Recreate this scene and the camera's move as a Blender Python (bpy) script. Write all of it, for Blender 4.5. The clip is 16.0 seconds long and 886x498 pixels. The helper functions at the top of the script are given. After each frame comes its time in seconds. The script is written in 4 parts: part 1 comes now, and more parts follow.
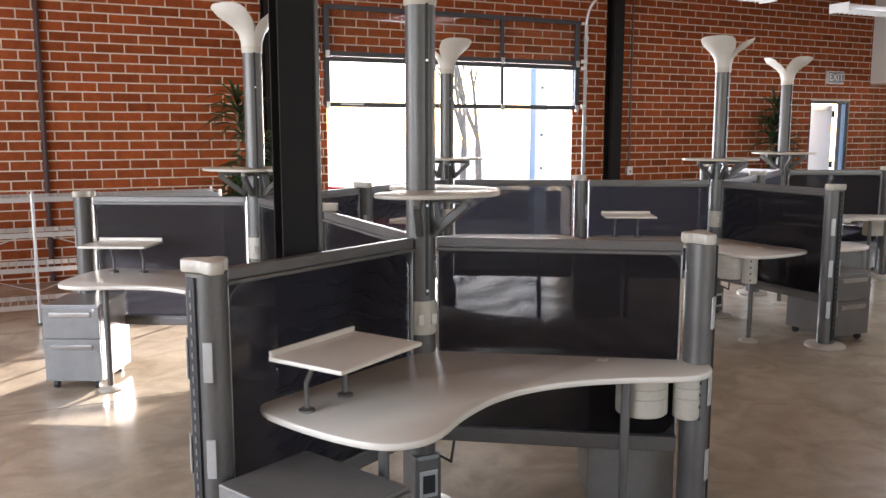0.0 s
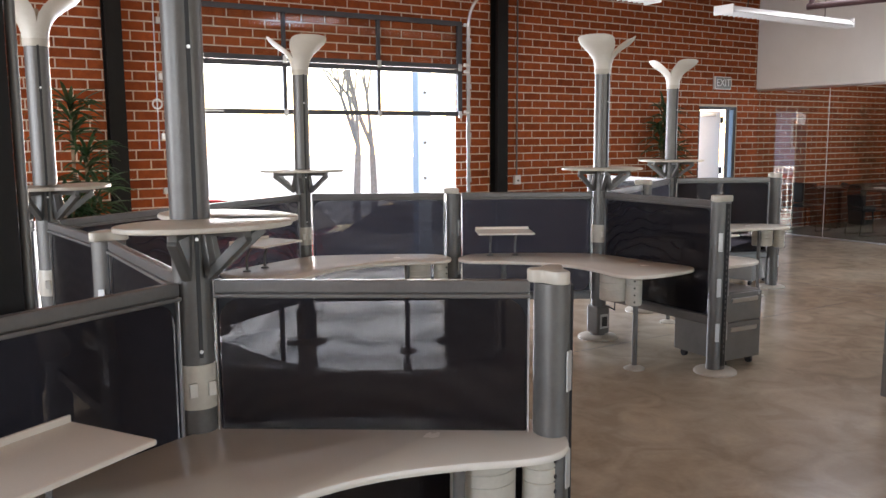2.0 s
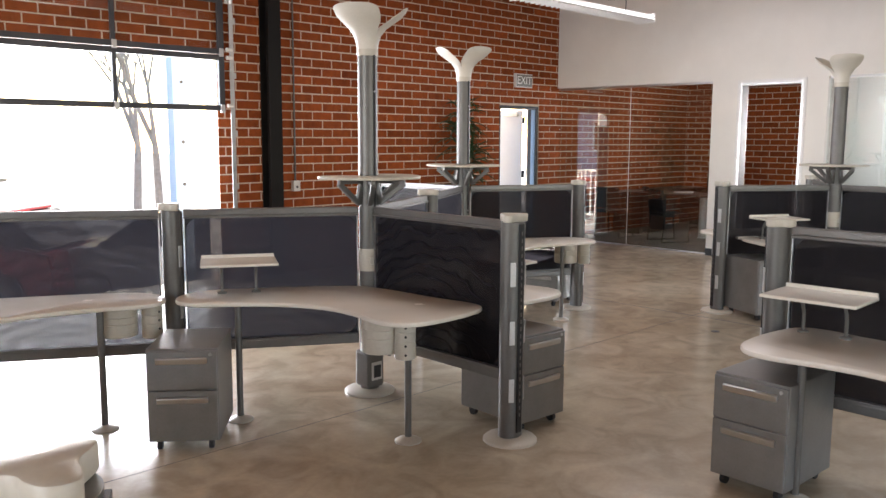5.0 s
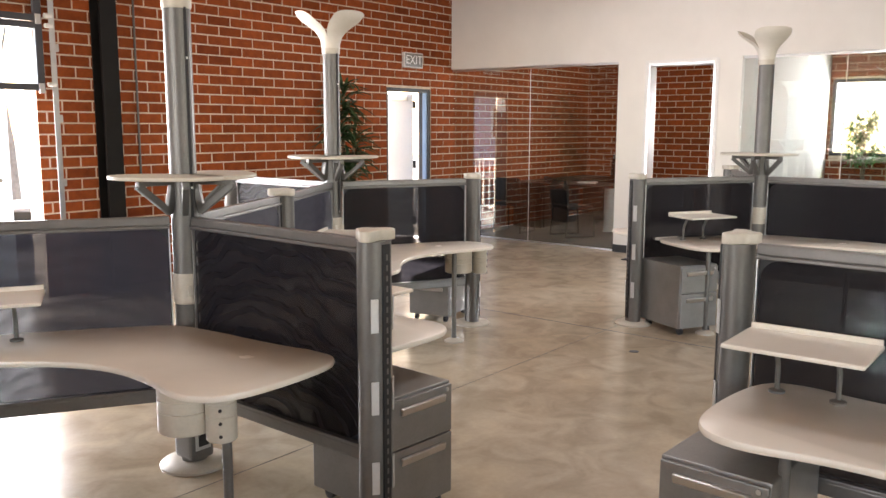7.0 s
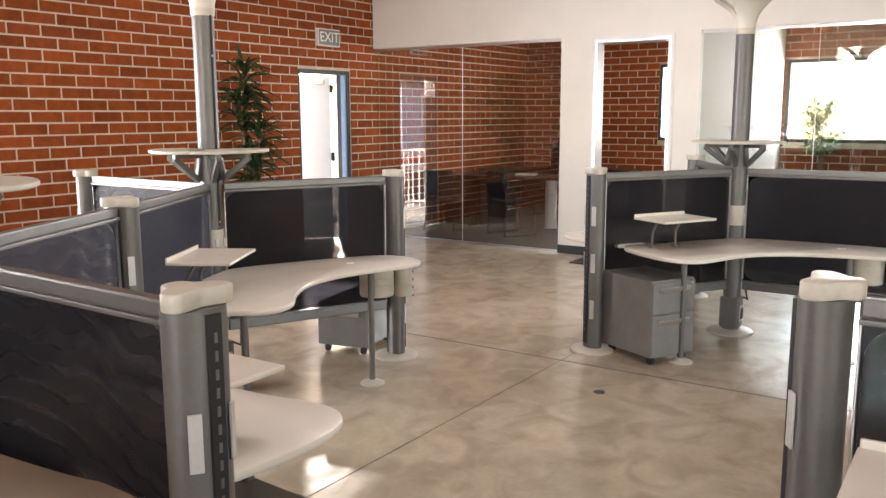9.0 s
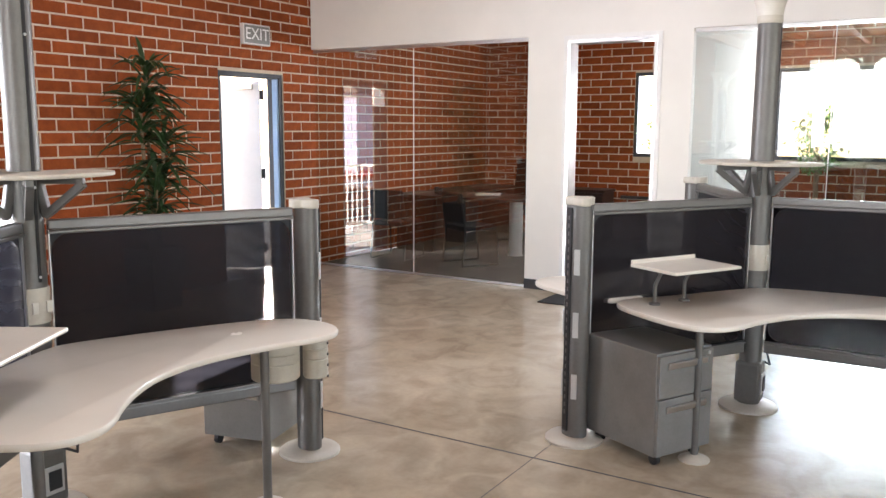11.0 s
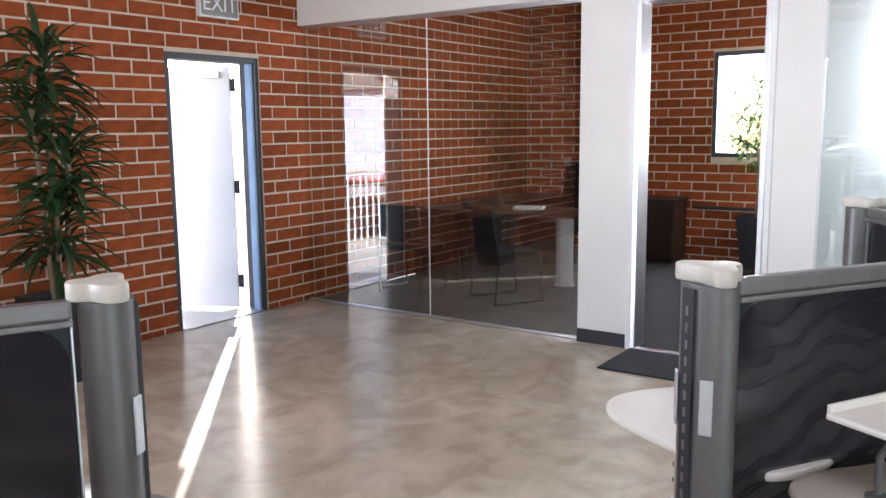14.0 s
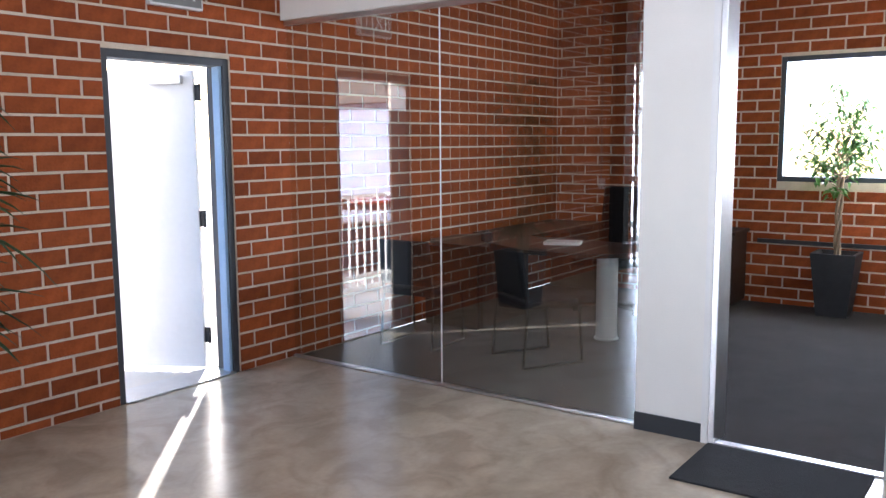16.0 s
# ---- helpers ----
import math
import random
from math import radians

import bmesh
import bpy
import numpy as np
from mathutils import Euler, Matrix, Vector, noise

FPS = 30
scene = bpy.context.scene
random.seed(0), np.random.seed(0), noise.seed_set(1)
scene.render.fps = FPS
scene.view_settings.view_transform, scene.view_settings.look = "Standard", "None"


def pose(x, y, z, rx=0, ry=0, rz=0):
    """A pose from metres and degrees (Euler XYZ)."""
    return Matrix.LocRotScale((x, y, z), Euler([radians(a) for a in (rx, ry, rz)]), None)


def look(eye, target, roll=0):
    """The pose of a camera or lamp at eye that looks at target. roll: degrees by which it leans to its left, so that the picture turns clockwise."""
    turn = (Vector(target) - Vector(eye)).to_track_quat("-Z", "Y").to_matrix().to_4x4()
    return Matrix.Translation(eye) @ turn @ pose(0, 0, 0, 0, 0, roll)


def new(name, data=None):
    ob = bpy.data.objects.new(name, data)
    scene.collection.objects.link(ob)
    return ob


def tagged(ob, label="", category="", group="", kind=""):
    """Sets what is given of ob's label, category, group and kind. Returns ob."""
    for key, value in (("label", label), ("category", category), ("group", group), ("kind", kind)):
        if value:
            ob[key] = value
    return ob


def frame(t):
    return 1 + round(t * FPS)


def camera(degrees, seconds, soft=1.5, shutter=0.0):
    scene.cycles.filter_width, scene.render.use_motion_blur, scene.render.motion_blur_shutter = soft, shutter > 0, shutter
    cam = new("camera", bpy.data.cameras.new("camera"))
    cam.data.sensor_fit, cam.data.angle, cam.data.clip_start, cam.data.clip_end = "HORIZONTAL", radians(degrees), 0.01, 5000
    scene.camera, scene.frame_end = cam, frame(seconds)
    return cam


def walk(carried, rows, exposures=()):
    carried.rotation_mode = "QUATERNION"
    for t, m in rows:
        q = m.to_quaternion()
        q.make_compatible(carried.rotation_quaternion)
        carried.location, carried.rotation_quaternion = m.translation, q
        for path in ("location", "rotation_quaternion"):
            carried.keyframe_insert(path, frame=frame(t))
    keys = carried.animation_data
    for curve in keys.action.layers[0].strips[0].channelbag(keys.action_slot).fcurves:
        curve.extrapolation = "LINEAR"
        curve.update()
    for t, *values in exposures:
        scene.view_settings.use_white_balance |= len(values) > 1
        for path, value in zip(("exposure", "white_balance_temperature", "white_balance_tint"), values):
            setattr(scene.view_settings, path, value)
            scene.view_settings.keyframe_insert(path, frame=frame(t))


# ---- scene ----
cam = camera(55.6, 16.0)
PATH = [
    (0, (-0.19, -0.174, 1.669), (0.675, 1.608, 1.389), -0.0),
    (0.5, (-0.012, -0.06, 1.667), (0.888, 1.705, 1.391), -0.2),
    (1, (0.154, 0.087, 1.665), (1.098, 1.829, 1.393), -0.3),
    (1.5, (0.359, 0.234, 1.672), (1.353, 1.949, 1.405), -0.5),
    (2, (0.531, 0.364, 1.672), (1.587, 2.042, 1.409), -0.3),
    (2.5, (0.702, 0.47, 1.678), (1.815, 2.112, 1.425), -0.5),
    (3, (0.836, 0.576, 1.688), (2.016, 2.171, 1.437), -0.1),
    (3.5, (1.054, 0.748, 1.683), (2.288, 2.301, 1.428), 0.0),
    (4, (1.374, 0.941, 1.688), (2.656, 2.454, 1.429), 0.1),
    (4.5, (1.617, 1.146, 1.676), (2.957, 2.608, 1.416), 0.2),
    (7, (2.992, 2.103, 1.65), (4.536, 3.34, 1.359), 0.2),
    (7.5, (3.281, 2.325, 1.638), (4.856, 3.521, 1.339), 0.1),
    (8, (3.574, 2.506, 1.631), (5.171, 3.669, 1.322), -0.0),
    (8.5, (3.848, 2.69, 1.631), (5.466, 3.823, 1.313), -0.1),
    (9, (4.149, 2.867, 1.616), (5.783, 3.976, 1.3), -0.2),
    (11.5, (5.828, 3.741, 1.601), (7.518, 4.773, 1.318), 0.3),
    (12, (6.188, 3.899, 1.604), (7.87, 4.945, 1.33), 0.2),
    (12.5, (6.529, 4.058, 1.594), (8.199, 5.124, 1.323), -0.0),
    (13, (6.858, 4.228, 1.609), (8.511, 5.316, 1.325), -0.2),
    (13.5, (7.177, 4.397, 1.589), (8.814, 5.51, 1.302), -0.5),
    (14, (7.484, 4.604, 1.582), (9.109, 5.733, 1.293), -0.6),
    (14.5, (7.787, 4.806, 1.596), (9.398, 5.955, 1.307), -0.6),
    (15, (8.113, 5.047, 1.577), (9.714, 6.213, 1.303), -0.7),
    (15.5, (8.426, 5.269, 1.578), (10.025, 6.442, 1.318), -0.6),
    (16, (8.703, 5.449, 1.605), (10.311, 6.611, 1.351), -0.4),
]
EXPOSURES = [(0.0, 1.86, 6150, 16), (3.0, 1.93, 6200, 15), (4.7, 2.05, 6350, 15), (7.0, 2.40, 6800, 16), (9.0, 2.48, 6750, 16), (11.5, 2.56, 6150, 15), (13.5, 2.50, 5800, 14), (16.0, 2.42, 5450, 14)]
walk(cam, [(t, look(eye, target, roll)) for t, eye, target, roll in PATH], EXPOSURES)

# ---- light ----
SUN_EL, SUN_AZ = radians(16), radians(43.5)          # sun stands north-east, low
world = bpy.data.worlds.new("world")
scene.world = world
world.use_nodes = True
wn = world.node_tree
sky = wn.nodes.new("ShaderNodeTexSky")
sky.sky_type, sky.sun_disc = "NISHITA", False
sky.sun_elevation, sky.sun_rotation = SUN_EL, radians(90) - SUN_AZ
wn.links.new(sky.outputs[0], wn.nodes["Background"].inputs[0])
wn.nodes["Background"].inputs[1].default_value = 0.15
sun = new("sun", bpy.data.lights.new("sun", "SUN"))
sun.data.energy, sun.data.angle, sun.data.color = 5.0, radians(0.53), (1.0, 0.93, 0.84)
to_sun = Vector((math.cos(SUN_EL) * math.cos(SUN_AZ), math.cos(SUN_EL) * math.sin(SUN_AZ), math.sin(SUN_EL)))
sun.matrix_world = look(to_sun * 50, (0, 0, 0))


def area(name, eye, target, sx, sy, watts, colour=(1, 1, 1)):
    """A lamp in an opening or a fixture."""
    ob = new(name, bpy.data.lights.new(name, "AREA"))
    ob.data.shape, ob.data.size, ob.data.size_y, ob.data.energy, ob.data.color = "RECTANGLE", sx, sy, watts, colour
    ob.matrix_world = look(eye, target)
    return ob


area("garage_daylight", (4.95, 10.5, 1.4), (4.95, 0, 0.9), 3.9, 2.5, 120, (0.92, 0.96, 1.0))
area("window_daylight", (17.75, 6.85, 1.8), (13, 6.85, 0.6), 1.4, 1.1, 44, (0.92, 0.96, 1.0))
area("window_daylight", (17.75, 4.7, 1.8), (13, 4.9, 0.6), 1.6, 1.1, 46, (0.92, 0.96, 1.0))
# daylight from an unseen west opening beside the walk, where tray shadows point
area("west_daylight", (-5.4, 3.0, 2.1), (5.0, 3.0, 1.2), 8.6, 2.6, 132, (0.97, 0.98, 1.0))
# added fill from behind the walk, through an assumed opening
area("south_fill", (6.0, -5.4, 2.0), (7.0, 5, 1.0), 9.6, 2.4, 36, (1.0, 0.98, 0.95))

# daylight through the roof lights
ROOFLIGHTS = ((6.9, 4.3, 8), (10.4, 6.4, 11))
for x, y, watts in ROOFLIGHTS:
    area("rooflight_daylight", (x, y, 3.84), (x, y, 0), 1.3, 1.3, watts, (0.98, 0.98, 1.0))

# ---- materials ----
def material(name, base, rough=0.5, metal=0.0):
    m = bpy.data.materials.new(name)
    m.use_nodes = True
    b = m.node_tree.nodes["Principled BSDF"]
    b.inputs["Base Color"].default_value = (*base, 1)
    b.inputs["Roughness"].default_value = rough
    b.inputs["Metallic"].default_value = metal
    return m


def node(m, kind, **sockets):
    n = m.node_tree.nodes.new(kind)
    for k, v in sockets.items():
        n.inputs[k.replace("_", " ")].default_value = v
    return n


def link(m, a, out, b, socket):
    m.node_tree.links.new(a.outputs[out], b.inputs[socket])


def ramp(m, source, out, stops):
    """A colour ramp driven by source; stops are (place, colour)."""
    r = m.node_tree.nodes.new("ShaderNodeValToRGB")
    els = r.color_ramp.elements
    while len(els) < len(stops):
        els.new(0.5)
    for e, (p, c) in zip(els, stops):
        e.position, e.color = p, (*c, 1)
    link(m, source, out, r, "Fac")
    return r


def textured(name, stops, scale, rough=(0.4, 0.6), metal=0.0, bump=0.0, fine=None, detail=6.0, stretch=(1, 1, 1)):
    """Noise-coloured surface with a finer grain on top, in object space."""
    m = material(name, stops[0][1], rough[0], metal)
    b = m.node_tree.nodes["Principled BSDF"]
    co = m.node_tree.nodes.new("ShaderNodeTexCoord")
    mp = m.node_tree.nodes.new("ShaderNodeMapping")
    mp.inputs["Scale"].default_value = stretch
    link(m, co, "Object", mp, "Vector")
    n1 = node(m, "ShaderNodeTexNoise", Scale=scale, Detail=detail, Roughness=0.6)
    link(m, mp, "Vector", n1, "Vector")
    n2 = node(m, "ShaderNodeTexNoise", Scale=fine or scale * 14, Detail=3.0)
    link(m, mp, "Vector", n2, "Vector")
    r = ramp(m, n1, "Fac", stops)
    mix = m.node_tree.nodes.new("ShaderNodeMix")
    mix.data_type, mix.blend_type = "RGBA", "OVERLAY"
    mix.inputs["Factor"].default_value = 0.10
    m.node_tree.links.new(r.outputs["Color"], mix.inputs[6])
    m.node_tree.links.new(n2.outputs["Fac"], mix.inputs[7])
    m.node_tree.links.new(mix.outputs[2], b.inputs["Base Color"])
    rr = node(m, "ShaderNodeMapRange", To_Min=rough[0], To_Max=rough[1])
    link(m, n1, "Fac", rr, "Value")
    link(m, rr, "Result", b, "Roughness")
    if bump:
        bp = node(m, "ShaderNodeBump", Strength=bump, Distance=0.01)
        link(m, n2, "Fac", bp, "Height")
        link(m, bp, "Normal", b, "Normal")
    return m


def brick_material(name, islands):
    m = textured(name, [(0.3, (0.225, 0.050, 0.014)), (0.7, (0.345, 0.085, 0.022))], 9, (0.75, 0.92), bump=0.5, fine=70)
    b = m.node_tree.nodes["Principled BSDF"]
    src = m.node_tree.nodes.new("ShaderNodeNewGeometry" if islands else "ShaderNodeObjectInfo")
    out = "Random Per Island" if islands else "Random"
    tint = ramp(m, src, out, [(0.0, (0.70, 0.66, 0.66)), (0.25, (0.88, 0.86, 0.84)), (0.7, (1.0, 1.0, 1.0)), (1.0, (1.18, 1.12, 1.02))])
    mul = m.node_tree.nodes.new("ShaderNodeMix")
    mul.data_type, mul.blend_type = "RGBA", "MULTIPLY"
    mul.inputs["Factor"].default_value = 1.0
    old = b.inputs["Base Color"].links[0].from_socket
    m.node_tree.links.new(old, mul.inputs[6])
    m.node_tree.links.new(tint.outputs["Color"], mul.inputs[7])
    m.node_tree.links.new(mul.outputs[2], b.inputs["Base Color"])
    return m


def glass_material(name, tint=(1, 1, 1), gloss=0.0):
    """Thin clear pane: see-through with a mirror-like sheen by Fresnel."""
    m = bpy.data.materials.new(name)
    m.use_nodes = True
    nt = m.node_tree
    nt.nodes.remove(nt.nodes["Principled BSDF"])
    tr = nt.nodes.new("ShaderNodeBsdfTransparent")
    tr.inputs[0].default_value = (*tint, 1)
    gl = nt.nodes.new("ShaderNodeBsdfGlossy")
    gl.inputs["Roughness"].default_value = 0.0
    lw = nt.nodes.new("ShaderNodeLayerWeight")
    lw.inputs["Blend"].default_value = 0.5
    fr = nt.nodes.new("ShaderNodeMath")
    fr.operation = "POWER"
    fr.inputs[1].default_value = 4.5
    nt.links.new(lw.outputs["Facing"], fr.inputs[0])
    ad = nt.nodes.new("ShaderNodeMath")
    ad.operation, ad.use_clamp = "ADD", True
    ad.inputs[1].default_value = gloss
    mx = nt.nodes.new("ShaderNodeMixShader")
    nt.links.new(fr.outputs[0], ad.inputs[0])
    nt.links.new(ad.outputs[0], mx.inputs[0])
    nt.links.new(tr.outputs[0], mx.inputs[1])
    nt.links.new(gl.outputs[0], mx.inputs[2])
    nt.links.new(mx.outputs[0], nt.nodes["Material Output"].inputs[0])
    return m


def mesh_screen_material(name):
    """Dark stretched screen fabric, slightly see-through, with a soft sheen; ring waves in transparency and bump
    imitate optical moire.
    """
    m = textured(name, [(0.3, (0.0055, 0.0042, 0.0048)), (0.7, (0.0085, 0.0066, 0.0075))], 3, (0.36, 0.46), bump=0.0, fine=400)
    nt = m.node_tree
    b = nt.nodes["Principled BSDF"]
    out = nt.nodes["Material Output"]
    co = nt.nodes.new("ShaderNodeTexCoord")
    wv = nt.nodes.new("ShaderNodeTexWave")
    wv.wave_type, wv.rings_direction = "RINGS", "Y"
    wv.inputs["Scale"].default_value, wv.inputs["Distortion"].default_value, wv.inputs["Detail"].default_value, wv.inputs["Detail Scale"].default_value = 4.2, 10.0, 2.0, 0.8
    link(m, co, "Object", wv, "Vector")
    bp = node(m, "ShaderNodeBump", Strength=0.0015, Distance=0.02)
    link(m, wv, "Fac", bp, "Height")
    link(m, bp, "Normal", b, "Normal")
    tr = nt.nodes.new("ShaderNodeBsdfTransparent")
    tl = nt.nodes.new("ShaderNodeBsdfTranslucent")
    tl.inputs[0].default_value = (0.48, 0.48, 0.61, 1)
    m1, m2 = nt.nodes.new("ShaderNodeMixShader"), nt.nodes.new("ShaderNodeMixShader")
    rp = node(m, "ShaderNodeMapRange", To_Min=0.14, To_Max=0.20)
    link(m, wv, "Fac", rp, "Value")
    m1.inputs[0].default_value = 0.07
    b.inputs["Specular IOR Level"].default_value = 0.10
    nt.links.new(b.outputs[0], m1.inputs[1])
    nt.links.new(tl.outputs[0], m1.inputs[2])
    nt.links.new(rp.outputs[0], m2.inputs[0])
    nt.links.new(m1.outputs[0], m2.inputs[1])
    nt.links.new(tr.outputs[0], m2.inputs[2])
    nt.links.new(m2.outputs[0], out.inputs[0])
    return m


M_BRICK = brick_material("brick_piece", False)
M_BRICKS = brick_material("brick_joined", True)
M_MORTAR = textured("mortar", [(0.3, (0.56, 0.45, 0.34)), (0.7, (0.72, 0.60, 0.48))], 6, (0.9, 0.95), bump=0.6, fine=120)
M_PAINT = textured("white_paint", [(0.3, (0.74, 0.715, 0.67)), (0.7, (0.79, 0.765, 0.72))], 2, (0.75, 0.85), bump=0.15, fine=150)
M_TRIM = textured("white_trim", [(0.3, (0.72, 0.71, 0.69)), (0.7, (0.78, 0.77, 0.75))], 4, (0.3, 0.4))
M_ALU = textured("brushed_aluminium", [(0.3, (0.55, 0.55, 0.55)), (0.7, (0.66, 0.66, 0.66))], 8, (0.25, 0.38), 1.0)
M_SATIN = textured("satin_steel", [(0.3, (0.50, 0.50, 0.49)), (0.7, (0.58, 0.58, 0.57))], 6, (0.3, 0.4), 0.3)
M_POLE = textured("satin_grey_paint", [(0.3, (0.125, 0.12, 0.112)), (0.7, (0.16, 0.155, 0.147))], 5, (0.34, 0.46), 0.35, bump=0.05)
M_RAIL = textured("grey_rail", [(0.3, (0.15, 0.145, 0.14)), (0.7, (0.20, 0.19, 0.185))], 5, (0.30, 0.42), 0.5)
M_DARK = textured("black_plastic", [(0.3, (0.012, 0.012, 0.014)), (0.7, (0.022, 0.022, 0.024))], 10, (0.4, 0.6))
M_BLACKSTEEL = textured("black_painted_steel", [(0.3, (0.006, 0.005, 0.005)), (0.7, (0.011, 0.010, 0.009))], 4, (0.5, 0.65))
M_CREAM = textured("cream_plastic", [(0.3, (0.50, 0.46, 0.39)), (0.7, (0.57, 0.53, 0.45))], 5, (0.35, 0.45))
M_DESK = textured("laminate", [(0.3, (0.72, 0.675, 0.595)), (0.7, (0.77, 0.725, 0.645))], 3, (0.22, 0.30), fine=200)
M_SCREEN = mesh_screen_material("screen_fabric")
M_PED = textured("silver_painted_steel", [(0.3, (0.21, 0.205, 0.20)), (0.7, (0.26, 0.255, 0.245))], 6, (0.32, 0.42), 0.4, bump=0.03)
M_FROST = textured("frosted_acrylic", [(0.3, (0.62, 0.59, 0.52)), (0.7, (0.68, 0.65, 0.58))], 6, (0.4, 0.5))
M_GLASS = glass_material("clear_glass", (0.95, 0.98, 0.965), 0.17)
M_PANE = glass_material("window_pane", (0.95, 0.97, 0.97), 0.02)
M_CARPET = textured("grey_carpet", [(0.3, (0.045, 0.040, 0.036)), (0.7, (0.064, 0.058, 0.052))], 3, (0.95, 1.0), bump=1.0, fine=350)
M_MAT = textured("black_floor_mat", [(0.3, (0.018, 0.018, 0.019)), (0.7, (0.03, 0.03, 0.031))], 12, (0.9, 1.0), bump=1.0, fine=300)
M_WALNUT = textured("dark_walnut", [(0.25, (0.018, 0.010, 0.007)), (0.75, (0.048, 0.027, 0.018))], 3, (0.3, 0.45), stretch=(1, 8, 8))
M_DECK = textured("timber_deck", [(0.25, (0.30, 0.17, 0.085)), (0.75, (0.42, 0.26, 0.14))], 2, (0.6, 0.75), stretch=(1, 9, 1))
M_LEAF = textured("palm_leaf", [(0.3, (0.014, 0.040, 0.014)), (0.7, (0.036, 0.080, 0.024))], 5, (0.4, 0.55))
M_FICUS = textured("ficus_leaf", [(0.3, (0.06, 0.16, 0.025)), (0.7, (0.14, 0.30, 0.05))], 8, (0.4, 0.5))
M_STEM = textured("cane_stem", [(0.3, (0.20, 0.14, 0.085)), (0.7, (0.30, 0.22, 0.14))], 12, (0.8, 0.9), bump=0.5)
M_SOIL = textured("potting_soil", [(0.3, (0.02, 0.014, 0.01)), (0.7, (0.05, 0.035, 0.025))], 30, (0.95, 1.0), bump=1.0)
M_DOOR = textured("white_door_paint", [(0.3, (0.70, 0.71, 0.74)), (0.7, (0.76, 0.77, 0.80))], 2, (0.4, 0.5))
M_FRAME = textured("dark_grey_frame", [(0.3, (0.035, 0.037, 0.045)), (0.7, (0.055, 0.057, 0.065))], 5, (0.4, 0.55))
M_PIPE = textured("maroon_pipe_paint", [(0.3, (0.045, 0.018, 0.02)), (0.7, (0.07, 0.03, 0.03))], 6, (0.4, 0.55))
M_ASPHALT = textured("pale_asphalt", [(0.3, (0.30, 0.295, 0.285)), (0.7, (0.42, 0.41, 0.40))], 0.4, (0.85, 0.95), bump=0.6, fine=60)
M_STUCCO = textured("pale_stucco", [(0.3, (0.62, 0.60, 0.56)), (0.7, (0.72, 0.70, 0.66))], 0.7, (0.85, 0.95), bump=0.3, fine=40)
M_BLUEWALL = textured("lavender_siding", [(0.3, (0.34, 0.35, 0.45)), (0.7, (0.40, 0.41, 0.52))], 0.8, (0.8, 0.9))
M_ROOF = textured("roof_shingle", [(0.3, (0.10, 0.085, 0.075)), (0.7, (0.17, 0.15, 0.13))], 3, (0.9, 0.95), bump=0.6)
M_BARK = textured("bark", [(0.3, (0.24, 0.21, 0.18)), (0.7, (0.36, 0.32, 0.28))], 7, (0.9, 0.95), bump=0.8)
M_RED = textured("red_car_paint", [(0.3, (0.50, 0.015, 0.018)), (0.7, (0.56, 0.02, 0.022))], 2, (0.15, 0.22))
M_SILVERCAR = textured("silver_car_paint", [(0.3, (0.42, 0.44, 0.47)), (0.7, (0.48, 0.50, 0.53))], 2, (0.15, 0.22), 0.5)
M_TYRE = textured("tyre_rubber", [(0.3, (0.012, 0.012, 0.012)), (0.7, (0.02, 0.02, 0.02))], 20, (0.8, 0.9))
M_CARGLASS = material("dark_car_glass", (0.02, 0.025, 0.03), 0.05)
M_TAIL = material("tail_light", (0.45, 0.02, 0.01), 0.2)
# bluish shade of the roll-up door's reveal as a colour; exit door stop shares it
M_BLUEJAMB = textured("pale_blue_jamb", [(0.3, (0.28, 0.42, 0.62)), (0.7, (0.34, 0.48, 0.68))], 4, (0.5, 0.6))
M_VINYL = textured("black_vinyl_base", [(0.3, (0.016, 0.018, 0.022)), (0.7, (0.024, 0.026, 0.03))], 6, (0.5, 0.6))
M_LEATHER = textured("black_upholstery", [(0.3, (0.005, 0.005, 0.006)), (0.7, (0.010, 0.010, 0.011))], 14, (0.5, 0.65), bump=0.3)
M_SIGN = textured("exit_sign_face", [(0.3, (0.70, 0.68, 0.66)), (0.7, (0.76, 0.74, 0.72))], 6, (0.35, 0.45))
M_SIGNLETTER = textured("exit_letter", [(0.3, (0.86, 0.86, 0.86)), (0.7, (0.90, 0.90, 0.90))], 6, (0.4, 0.5))


def concrete_floor():
    """Polished, mottled, stained concrete."""
    m = textured("polished_concrete", [(0.28, (0.36, 0.295, 0.210)), (0.5, (0.46, 0.39, 0.292)), (0.72, (0.56, 0.485, 0.375))], 0.9, (0.15, 0.27), bump=0.02, fine=34, detail=10)
    nt = m.node_tree
    b = nt.nodes["Principled BSDF"]
    co = nt.nodes.new("ShaderNodeTexCoord")
    n = node(m, "ShaderNodeTexNoise", Scale=3.4, Detail=8.0, Distortion=1.2)
    link(m, co, "Object", n, "Vector")
    r = ramp(m, n, "Fac", [(0.36, (0.70, 0.68, 0.66)), (0.52, (1, 1, 1)), (0.68, (1.22, 1.20, 1.16))])
    mul = nt.nodes.new("ShaderNodeMix")
    mul.data_type, mul.blend_type = "RGBA", "MULTIPLY"
    mul.inputs["Factor"].default_value = 0.6
    nt.links.new(b.inputs["Base Color"].links[0].from_socket, mul.inputs[6])
    nt.links.new(r.outputs["Color"], mul.inputs[7])
    nt.links.new(mul.outputs[2], b.inputs["Base Color"])
    return m


M_FLOOR = concrete_floor()
for m in (M_BLACKSTEEL, M_LEATHER, M_WALNUT, M_BRICK, M_BRICKS):
    m.node_tree.nodes["Principled BSDF"].inputs["Specular IOR Level"].default_value = 0.2

